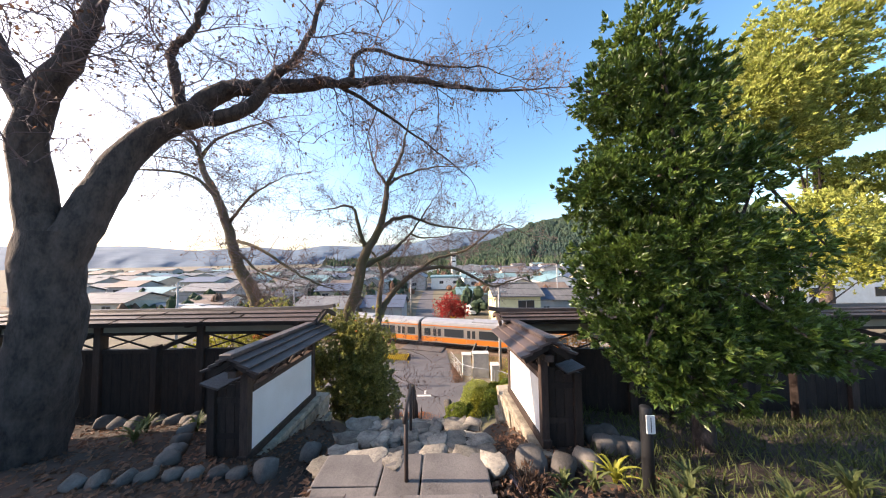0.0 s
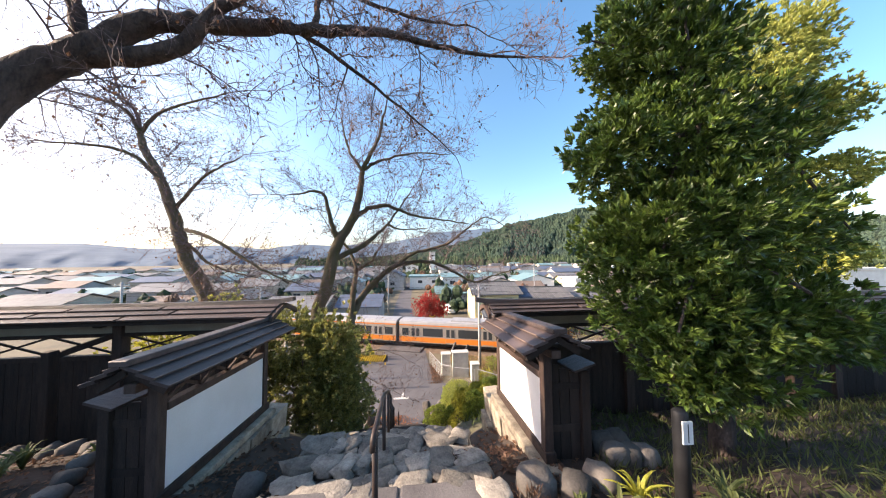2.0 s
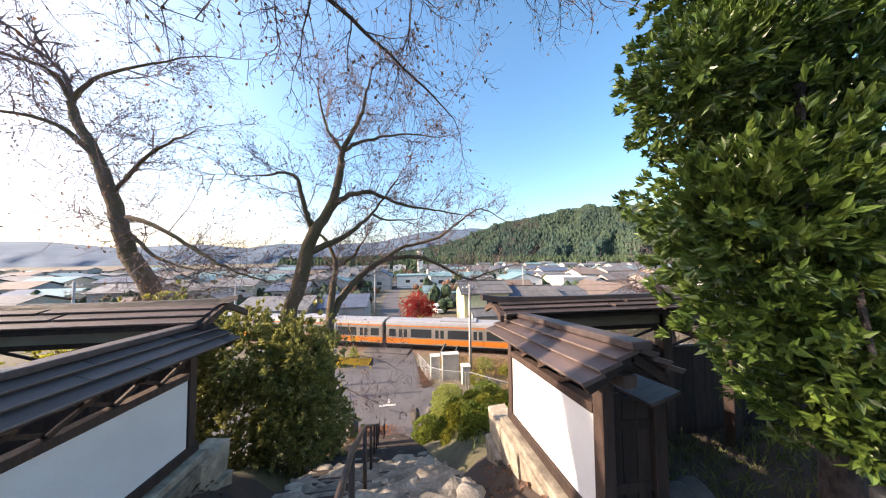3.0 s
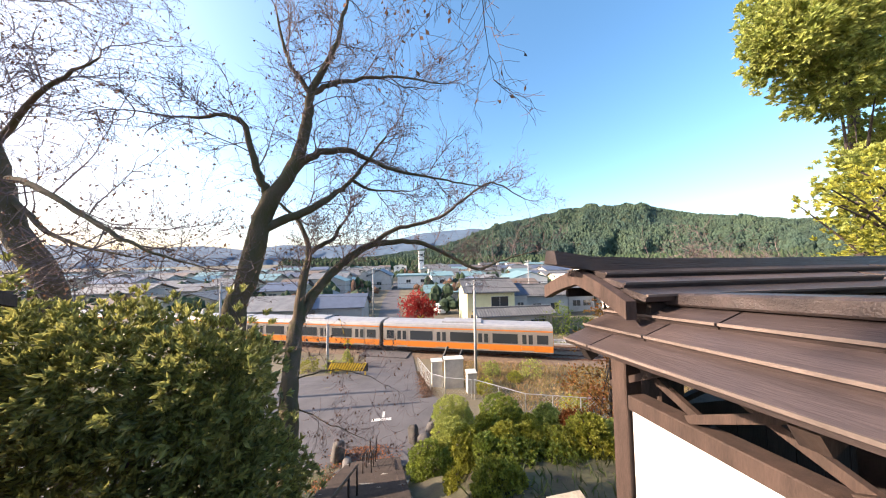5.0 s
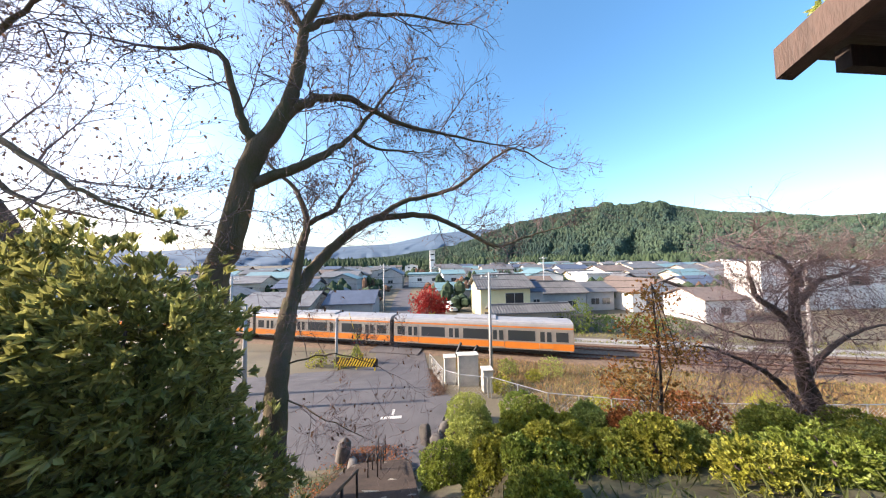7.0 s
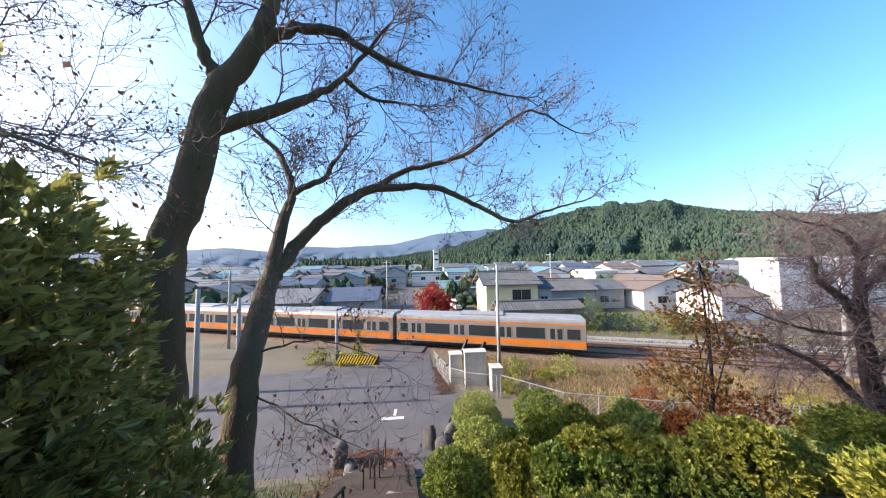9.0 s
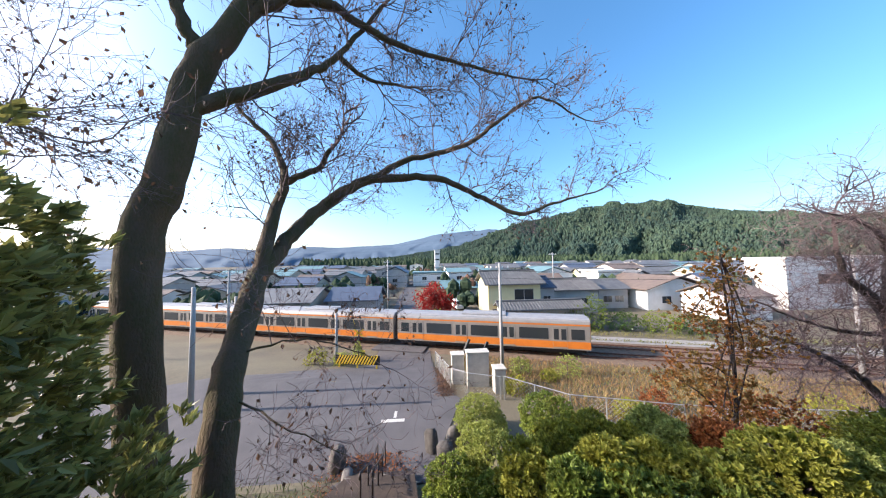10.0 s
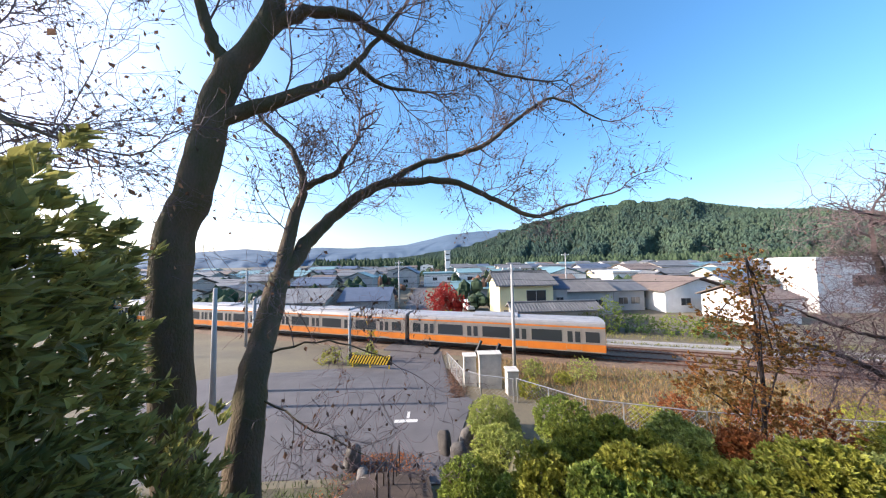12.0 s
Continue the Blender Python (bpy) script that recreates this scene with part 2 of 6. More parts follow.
def tube(points, r, sides=8):
    v, f = tube_arrays(points, [r] * len(points) if np.isscalar(r) else r, sides)
    n = len(v)
    return v.tolist(), f.tolist() + [list(range(sides))[::-1], list(range(n - sides, n))]


def spline(points, per=5):
    p = np.asarray(points, float)
    q = np.vstack([2 * p[0] - p[1], p, 2 * p[-1] - p[-2]])
    out = []
    for i in range(1, len(q) - 2):
        for s in np.linspace(0, 1, per, endpoint=False):
            a, b, c, d = q[i - 1], q[i], q[i + 1], q[i + 2]
            out.append(0.5 * (2 * b + (c - a) * s + (2 * a - 5 * b + 4 * c - d) * s * s + (3 * b - a - 3 * c + d) * s ** 3))
    out.append(p[-1])
    return np.array(out)


def leaf_arrays(c, d, n, length, width, fold=0.25):
    """Folded leaves at c, pointing along d, facing n; arrays of equal length."""
    d = d / (np.linalg.norm(d, axis=1)[:, None] + 1e-9)
    s = np.cross(d, n)
    s /= np.linalg.norm(s, axis=1)[:, None] + 1e-9
    up = np.cross(s, d)
    L, W = np.asarray(length).reshape(-1, 1), np.asarray(width).reshape(-1, 1)
    a, t = c, c + d * L
    m = c + d * L * 0.5
    l, r = m + s * W * 0.5 + up * W * fold, m - s * W * 0.5 + up * W * fold
    v = np.stack([a, r, t, l], 1).reshape(-1, 3)
    i = np.arange(len(c))[:, None] * 4
    return v, np.concatenate([i + np.array([[0, 1, 2]]), i + np.array([[0, 2, 3]])], 0)


def rand_unit(rng, n):
    v = rng.normal(size=(n, 3))
    return v / np.linalg.norm(v, axis=1)[:, None]


def rosettes(rng, centres, outward, per, length, width, spread=0.9):
    """Sprigs of leaves: per leaves at each centre, fanning out round the outward way."""
    c = np.repeat(centres, per, 0)
    o = np.repeat(outward, per, 0)
    n = len(c)
    d = o + rand_unit(rng, n) * spread
    return leaf_arrays(c + rand_unit(rng, n) * length * 0.25, d, o + rand_unit(rng, n) * 0.6, length * rng.uniform(0.6, 1.2, n), width * rng.uniform(0.7, 1.2, n))


def blob_points(rng, blobs, count, rough=0.25, low=0.35):
    """Points in the outer part of uneven ellipsoids (x, y, z, rx, ry, rz), with their outward ways."""
    vol = np.array([(b[3] * b[4] + b[4] * b[5] + b[3] * b[5]) for b in blobs])
    pick = rng.choice(len(blobs), count, p=vol / vol.sum())
    b = np.array(blobs)[pick]
    u = rand_unit(rng, count)
    k = np.array([noise.noise(Vector(v) * 2.3 + Vector(w)) for v, w in zip(u, b[:, :3])])
    r = (rng.uniform(low ** 2, 1, count) ** 0.5) * (1 + rough * 1.6 * k)
    return b[:, :3] + u * b[:, 3:] * r[:, None], u


def shrub(name, label, blobs, mat, count, length, width, base, per=9, spread=0.9, group="", category="shrub", stem="twig", low=0.5, seed=1, rough=0.25):
    rng = np.random.default_rng(seed)
    ob = thing(name, label, category, base, group)
    c, u = blob_points(rng, blobs, count, rough, low)
    v, f = rosettes(rng, c, u + np.array([0, 0, 0.35]), per, length, width, spread)
    part("foliage", (v.tolist(), f.tolist()), mat, ob)
    pile = Pile()
    for k in range(5):
        e = c[rng.integers(len(c))]
        p = spline([base + np.array([rng.normal() * 0.1, rng.normal() * 0.1, -0.1]), (np.array(base) + e) / 2 + rng.normal(size=3) * 0.1, e], 4)
        pile.add(*tube_arrays(p, np.linspace(0.035, 0.01, len(p)), 5))
    part("stemwork", pile.arrays(), stem, ob, kind="stuff")
    return ob


def stone_mesh(name, mat, seed, jag=0.18, flat=1.0, power=0.62):
    bm = bmesh.new()
    bmesh.ops.create_icosphere(bm, subdivisions=2, radius=0.5)
    for v in bm.verts:
        v.co = Vector([math.copysign(abs(k) ** power * 0.5 ** (1 - power), k) for k in v.co]) * (1 + jag * noise.noise(v.co * 2.6 + Vector((seed * 3.1, seed, 0))))
        v.co.z *= flat
    me = bpy.data.meshes.new(name)
    bm.to_mesh(me)
    bm.free()
    me.polygons.foreach_set("use_smooth", [True] * len(me.polygons))
    me.materials.append(M[mat])
    return me


def piece(name, me, parent, loc, scale, turn=(0, 0, 0)):
    ob = new(name, me)
    ob.parent = parent
    ob.matrix_parent_inverse = Matrix.Translation(-Vector(parent.location))
    ob.location, ob.rotation_euler, ob.scale = loc, turn, scale
    return ob


# ---- ground ----
PROFILE_Y = [-60, 0.3, 3.2, 6.2, 7.2, 17.2, 18.4, 6000]
PROFILE_Z = [0.2, 0.0, -0.9, -1.8, -2.4, -9.1, -9.25, -9.25]
PLAIN = -10.55                         # the valley floor beyond the level crossing
TRACK = radians(-17.5)
GAP = Vector((-3.49, 37.07, PLAIN + 0.05))
along = Vector((math.cos(TRACK), math.sin(TRACK), 0))
across = Vector((-math.sin(TRACK), math.cos(TRACK), 0))
TRACK_POSE = Matrix.Translation(GAP) @ Matrix.Rotation(TRACK, 4, "Z")


def bank_drop(x, y):
    """How far the ground has sunk from the foot of the stairs towards the railway."""
    d = (Vector((x, y, GAP.z)) - GAP).dot(across)
    return float(np.interp(d, [-11.0, -2.5], [0.0, -9.25 - PLAIN])) if y > 15 else 0.0


def stair_z(y):
    return float(np.interp(y, [-60, 0.3, 4.7, 7.5, 17.9, 99], [0, 0, -1.17, -2.87, -9.15, -9.2]))


def stair_x(y):
    return -0.45 - 0.085 * (max(y, 3.0) - 3.0)


def ground_z(x, y):
    z = float(np.interp(y, PROFILE_Y, PROFILE_Z)) - bank_drop(x, y)
    z += 1.4 * min(1.0, max(0.0, (x - 1.2) / 0.8)) * min(1.0, max(0.0, (y - 8.5) / 4)) * min(1.0, max(0.0, (18.6 - y) / 1.5)) * min(1.0, max(0.0, (8.0 - x) / 2))
    d = abs(x - stair_x(y))
    if y < 17.9 and d < 2.2:
        k = min(1.0, max(0.0, (2.2 - d) / 0.7))
        z = z * (1 - k) + min(z, stair_z(y) - 0.3) * k
    if y < 17 and d > 1.6:
        z += 0.16 * noise.noise(Vector((x * 0.5, y * 0.5, 3.0))) + 0.05 * noise.noise(Vector((x * 2.1, y * 2.1, 7.0)))
    return z


def ground_sheet():
    far = [60, 75, 95, 130, 200, 400, 900, 2000, 4500]
    xs = [-v for v in far[::-1]] + list(np.arange(-50, -20, 1.5)) + list(np.arange(-20, 20, 0.4)) + list(np.arange(20, 52, 1.0)) + far
    ys = [-v for v in far[::-1]] + list(np.arange(-50, -8, 3.0)) + list(np.arange(-8, 20, 0.4)) + list(np.arange(20, 52, 0.8)) + far
    verts = [(x, y, ground_z(x, y)) for y in ys for x in xs]
    w = len(xs)
    faces = [(j * w + i, j * w + i + 1, (j + 1) * w + i + 1, (j + 1) * w + i) for j in range(len(ys) - 1) for i in range(w - 1)]
    me = mesh_of("ground", verts, faces, "soil", True)
    me.materials.append(M["hill"])
    me.materials.append(M["plain"])
    idx = []
    for j in range(len(ys) - 1):
        for i in range(w - 1):
            idx.append(0 if ys[j] < 7 else (1 if ys[j] < 17.6 else 2))
    me.polygons.foreach_set("material_index", idx)
    return tagged(new("ground", me), "leaf-strewn brown soil sloping down to a flat valley", "ground", kind="structure")


ground_sheet()


def flat_sheet(name, outline, z, mat, label, category, depth=0.3):
    bm = bmesh.new()
    top = bm.faces.new([bm.verts.new((x, y, z)) for x, y in outline])
    bm.normal_update()
    if top.normal.z < 0:
        bmesh.ops.reverse_faces(bm, faces=[top])
    ex = bmesh.ops.extrude_face_region(bm, geom=[top])
    bmesh.ops.translate(bm, vec=(0, 0, -depth), verts=[v for v in ex["geom"] if isinstance(v, bmesh.types.BMVert)])
    bmesh.ops.recalc_face_normals(bm, faces=bm.faces[:])
    return tagged(part(name, bm, mat, None), label, category, kind="structure")


def road():
    """A draped asphalt sheet: its left and right edge follow the way down to the crossing and on into the town."""
    ys = [17.6, 18.0, 18.6, 19.4, 20.4, 21.4, 22.4, 23.3, 24.0, 24.6, 25.3, 26.0, 27, 28, 29, 30, 31, 32, 33, 34, 36, 38, 42, 46, 51, 60, 75, 100, 140]
    left = np.interp(ys, [17.6, 26.0, 28.6, 29.2, 29.8, 31, 34, 42, 51, 75, 100, 140], [-20, -20, -14, -7.6, -5.4, -4.75, -5.0, -5.4, -6.0, -7.5, -8.0, -8.0])
    right = np.interp(ys, [17.6, 18.0, 20.6, 23.3, 24.5, 29, 34, 42, 51, 75, 100, 140], [0.0, 0.1, 1.1, 2.0, 1.3, 0.65, 0.4, 0.0, -1.4, -3.4, -4.0, -4.0])
    cols = 12
    verts = []
    for k, y in enumerate(ys):
        for c in range(cols + 1):
            x = left[k] + (right[k] - left[k]) * c / cols
            verts.append((x, y, ground_z(x, max(y, 18.4)) + 0.05))
    n = len(verts)
    w = cols + 1
    faces = [(k * w + c, k * w + c + 1, k * w + w + c + 1, k * w + w + c) for k in range(len(ys) - 1) for c in range(cols)]
    verts += [(x, y, z - 0.3) for x, y, z in verts]
    rim = [c for c in range(w)] + [k * w + cols for k in range(1, len(ys))] + [n - w + c for c in range(cols - 1, -1, -1)] + [k * w for k in range(len(ys) - 2, 0, -1)]
    faces += [(b, a, a + n, b + n) for a, b in zip(rim, rim[1:] + rim[:1])]
    tagged(new("road", mesh_of("road", verts, faces, "asphalt")), "worn grey asphalt road crossing the railway", "road", kind="structure")


road()


def shade_wall(name, x0, x1, y0, y1, top):
    """An added wall, out of sight beside or behind the walk, that shades and closes the terrace."""
    return tagged(part(name, one_box(x0, x1, y0, y1, -2.6, top), "old_plaster", None), "tall plain unseen wall added to shade the terrace", "wall", kind="structure")


# both are added out of view to hold back sun and sky light
shade_wall("wall_west", -16.4, -16.0, -8.0, 5.4, 6.6)
shade_wall("wall_south", -16.0, 16.0, -8.4, -8.0, 2.4)


# ---- mountains and far land ----
def ridge(name, near, far, angles, heights, mat, label, lumps, seed):
    """A range seen from the stairs: its crest stands at the given angles (degrees right of ahead) and heights above eye level (degrees)."""
    cols, rows = 300, 40
    az = np.linspace(angles[0], angles[-1], cols)
    el = np.interp(az, angles, heights)
    verts = []
    for j in range(rows):
        s = j / (rows - 1)
        dist = near + (far - near) * s
        for i in range(cols):
            a = radians(az[i])
            crest = far * 0.86 * math.tan(radians(el[i])) + 10
            rise = min(1.0, s / 0.86) ** 0.85 if s <= 0.86 else 1.0 - (s - 0.86) * 3
            spur = 0.75 - 1.9 * abs(noise.noise(Vector((az[i] * 0.15 - 1.3 * s, s * 0.8, seed)))) + 0.45 * noise.fractal(Vector((az[i] * 0.5, s * 4.0, seed)), 0.8, 2.1, 4)
            d = dist * (1 + 0.13 * spur * (1 - s))
            z = crest * rise * (1 + lumps * spur * math.sin(math.pi * min(1.0, s / 0.86)) * (1 - min(1.0, s / 0.86) ** 2) * 1.9) + crest * 0.012 * noise.noise(Vector((az[i] * 1.7, s * 9, seed + 4)))
            verts.append((math.sin(a) * d, math.cos(a) * d, PLAIN + z))
    faces = [(j * cols + i, j * cols + i + 1, (j + 1) * cols + i + 1, (j + 1) * cols + i) for j in range(rows - 1) for i in range(cols - 1)]
    ob = new(name, mesh_of(name, verts, faces, mat, True))
    tagged(ob, label, "mountain", kind="structure")
    return np.array(verts).reshape(rows, cols, 3)


ridge("mountain_far", 1500, 3400, [-80, -62, -50, -44, -36, -30, -25, -19, -7, 3, 14, 30, 80], [3.0, 2.4, 2.9, 2.3, 3.2, 2.5, 3.6, 3.4, 4.2, 6.6, 7.4, 5, 4], "hazy_forest", "distant wooded mountain range with blue haze in its colour", 0.12, 2.0)
SLOPE = ridge("mountain_near", 520, 1150, [-20, -8, 2, 8, 14, 20, 27, 35, 40, 45.5, 52, 61, 75, 100], [0.3, 0.9, 2.4, 3.6, 6.0, 8.2, 9.4, 10.6, 10.3, 9.6, 7.2, 5.0, 4.0, 3.0], "hillside", "green forested mountain with conifers", 0.36, 5.0)


def conifer_belt():
    """The woods at the mountain's foot, many small uneven crowns."""
    rng = np.random.default_rng(5)
    pile = Pile()
    for k in range(2600):
        a = radians(rng.uniform(-25, 75))
        d = rng.uniform(330, 560)
        h = rng.uniform(6, 15)
        r = h * rng.uniform(0.18, 0.4)
        x, y = math.sin(a) * d, math.cos(a) * d
        z = PLAIN + max(0, (d - 430) * 0.06)
        p = [(x, y, z), (x, y, z + h * 0.35), (x, y, z + h * 0.7), (x, y, z + h)]
        pile.add(*tube_arrays(p, [r * 0.6, r, r * 0.6, 0.15], 6))
    ob = part("woods", pile.arrays(), "forest", None, kind="stuff")
    tagged(ob, "far dark green woods at the foot of the mountain", "woods")


conifer_belt()


def mountain_trees(count):
    """Single tree crowns all over the near mountain, each a five-sided uneven spire."""
    r = np.random.default_rng(9)
    rows, cols = SLOPE.shape[:2]
    j, i = r.integers(0, int(rows * 0.87), count), r.integers(0, cols - 1, count)
    u, w = r.random((count, 1)), r.random((count, 1))
    p = SLOPE[j, i] * (1 - u) * (1 - w) + SLOPE[j, i + 1] * u * (1 - w) + SLOPE[j + 1, i] * (1 - u) * w + SLOPE[j + 1, i + 1] * u * w
    h = r.uniform(5, 11, count) * (1.0 - 0.5 * (j / rows))
    q = h * r.uniform(0.28, 0.5, count)
    a = np.arange(5) * 2 * math.pi / 5 + r.uniform(0, 6, (count, 1))
    low = p[:, None] + np.stack([np.cos(a) * q[:, None], np.sin(a) * q[:, None], np.full_like(a, -1.0) + h[:, None] * 0.15], -1)
    mid = p[:, None] + np.stack([np.cos(a + 0.5) * q[:, None] * 0.75, np.sin(a + 0.5) * q[:, None] * 0.75, np.full_like(a, 0.0) + h[:, None] * 0.6], -1)
    tip = p[:, None] + np.stack([np.zeros((count, 1)), np.zeros((count, 1)), h[:, None]], -1)
    verts = np.concatenate([low, mid, tip], 1).reshape(-1, 3)
    k = np.arange(5)
    n = (k + 1) % 5
    faces = np.concatenate([np.stack([k, n, 5 + n], 1), np.stack([k, 5 + n, 5 + k], 1), np.stack([5 + k, 5 + n, np.full(5, 10)], 1)])
    faces = (np.arange(count)[:, None, None] * 11 + faces[None]).reshape(-1, 3)
    tagged(part("mountain_woods", (verts.tolist(), faces.tolist()), "shaded_mountain_leaf", None, kind="stuff"), "dark conifers and yellowing trees on the mountain, valley shade in their colour", "woods")


mountain_trees(26000)


# ---- stone stairs ----
stones = [stone_mesh("step_stone", "step_rock", k, 0.75, power=0.5) for k in range(8)]
rocks = [stone_mesh("rock", "stone", k + 9, 0.28) for k in range(4)]


def slab_mesh(mat="slab"):
    bm = one_box(-0.5, 0.5, -0.5, 0.5, -0.5, 0.5)
    bmesh.ops.bevel(bm, geom=bm.edges[:], offset=0.025, segments=1, affect="EDGES")
    me = bpy.data.meshes.new("slab")
    bm.to_mesh(me)
    bm.free()
    me.materials.append(M[mat])
    return me


SLAB = slab_mesh()
BLOCK = slab_mesh("pale_stone")


def stairs():
    rng = random.Random(4)
    ob = thing("stone_stairs", "rough stone stairs with flagstone treads descending a slope", "stairs", (-0.45, 3, -0.7), kind="structure")
    # upper flight: broad flagstone treads
    edges = [-3.0, -1.6, 0.3, 1.05, 1.8, 2.6, 3.42, 4.1, 4.7]
    for k in range(len(edges) - 1):
        y0, y1 = edges[k], edges[k + 1]
        z = stair_z(y0 + 0.05) if k > 1 else 0.0
        if y0 > 3.3:
            for y in (y0 + 0.12, y0 + 0.36):
                nosing(ob, rng, y, z - 0.02, 8)
            part("tread", one_box(-1.55, 0.6, y0 - 0.02, y1 + 0.06, z - 0.4, z - 0.09), "soil", ob)
        else:
            x = -1.52
            while x < 0.42:
                w = rng.uniform(0.45, 0.8)
                w = min(w, 0.5 - x)
                ym = rng.choice([0, 1]) and (y0 + y1) / 2 + rng.uniform(-0.1, 0.1)
                spans = [(y0, ym), (ym, y1)] if ym else [(y0, y1)]
                for a, b in spans:
                    piece("slab", SLAB, ob, (x + w / 2, (a + b) / 2, z - 0.09 + rng.uniform(-0.012, 0.008)), (w - 0.02, b - a - 0.02, 0.18), (0, 0, rng.uniform(-0.01, 0.01)))
                x += w
        if k > 4:
            nosing(ob, rng, y1 - 0.06, z, 8)
    part("bed", one_box(-1.55, 0.55, -3.0, 1.2, -0.6, -0.06), "soil", ob)
    # lower flight: rows of rough stones with trodden earth behind
    n = 44
    for k in range(n):
        y = 4.72 + k * 0.3
        z = stair_z(y)
        x = stair_x(y)
        part("tread", one_box(x - 1.25, x + 1.2, y - 0.08, y + 0.36, z - 0.45, z - (0.03 if y > 8.2 else 0.09)), "soil", ob)
        nosing(ob, rng, y + 0.02, z, 7 if y < 8.2 else 3)
        if y < 7.6:
            nosing(ob, rng, y + 0.2, z - 0.02, 6)


def nosing(ob, rng, y, z, count):
    """A ragged row of rough flat stones across the stairs."""
    x, end = stair_x(y) - 1.15, stair_x(y) + 1.12
    while x < end:
        w = min(2.2 / count * rng.uniform(0.6, 1.6), end - x + 0.1)
        piece("step_stone", rng.choice(stones), ob, (x + w / 2, y + rng.uniform(-0.06, 0.07), z - 0.06 + rng.uniform(-0.025, 0.015)),
              (w * rng.uniform(0.98, 1.15), rng.uniform(0.22, 0.36), rng.uniform(0.1, 0.15)), (rng.uniform(-0.12, 0.12), rng.uniform(-0.1, 0.1), rng.uniform(-0.35, 0.35)))
        x += w



stairs()


def handrail(y0, y1, dx=0.0, height=0.88, step=1.25):
    ob = thing("handrail", "dark iron handrail with round posts down the stairs", "handrail", (stair_x(y0) + dx, y0, stair_z(y0)), "stair handrails")
    n = max(1, round((y1 - y0) / step))
    ys = [y0 + (y1 - y0) * k / n for k in range(n + 1)]
    for y in ys:
        x, z = stair_x(y) + dx, stair_z(y)
        part("post", tube([(x, y, z - 0.3), (x, y, z + height)], 0.024), "iron", ob, smooth=True)
    top = [(stair_x(y) + dx, y, stair_z(y) + height) for y in ys]
    a, b = Vector(top[0]), Vector(top[-1])
    top = [a + Vector((0, -0.1, -0.1)), a + Vector((0, -0.09, -0.02))] + top + [b + Vector((0, 0.08, -0.05))]
    part("rail", tube(top, 0.024), "iron", ob, smooth=True)
    return ob


handrail(3.0, 6.6)
handrail(7.4, 11.5, -0.05)
handrail(14.5, 18.6, 0.1, 0.85)
handrail(14.5, 18.6, -0.2, 0.8)


# ---- gate wing walls and roofed fences ----
def roof_boards(ob, ridge_line, eave_line, courses, lengths, thick=0.035, mat="roof_board"):
    """Overlapping courses of boards between a ridge line and an eave line; each line is two points."""
    (r0, r1), (e0, e1) = [[Vector(p) for p in line] for line in (ridge_line, eave_line)]
    for c in range(courses):
        a, b = c / courses, (c + 1) / courses + 0.04
        cuts = [0.0]
        while cuts[-1] < 1:
            cuts.append(min(1.0, cuts[-1] + lengths * (0.75 + 0.5 * ((c * 7 + len(cuts) * 5) % 10) / 10)))
        for s, t in zip(cuts, cuts[1:]):
            quad = []
            for u, v in ((s + 0.002, a), (t - 0.002, a), (t - 0.002, b), (s + 0.002, b)):
                p = r0.lerp(r1, u).lerp(e0.lerp(e1, u), v)
                quad.append(p)
            nrm = (quad[1] - quad[0]).cross(quad[3] - quad[0]).normalized()
            if nrm.z < 0:
                nrm = -nrm
            lift = [0.0, 0.0, thick * 0.9, thick * 0.9]
            up = [q + nrm * (thick + w) for q, w in zip(quad, lift)]
            dn = [q + nrm * w for q, w in zip(quad, lift)]
            vs = [tuple(v) for v in up + dn]
            bm = bmesh.new()
            bv = [bm.verts.new(v) for v in vs]
            for f in ((0, 1, 2, 3), (7, 6, 5, 4), (0, 4, 5, 1), (1, 5, 6, 2), (2, 6, 7, 3), (3, 7, 4, 0)):
                bm.faces.new([bv[i] for i in f])
            bmesh.ops.recalc_face_normals(bm, faces=bm.faces[:])
            board = part("roof_board", bm, mat, ob)
            # thin pale strip imitating the sunlit lower edge of the board
            part("worn_lip", beam(up[2], up[3], 0.012, 0.012), "sunlit_edge", board)


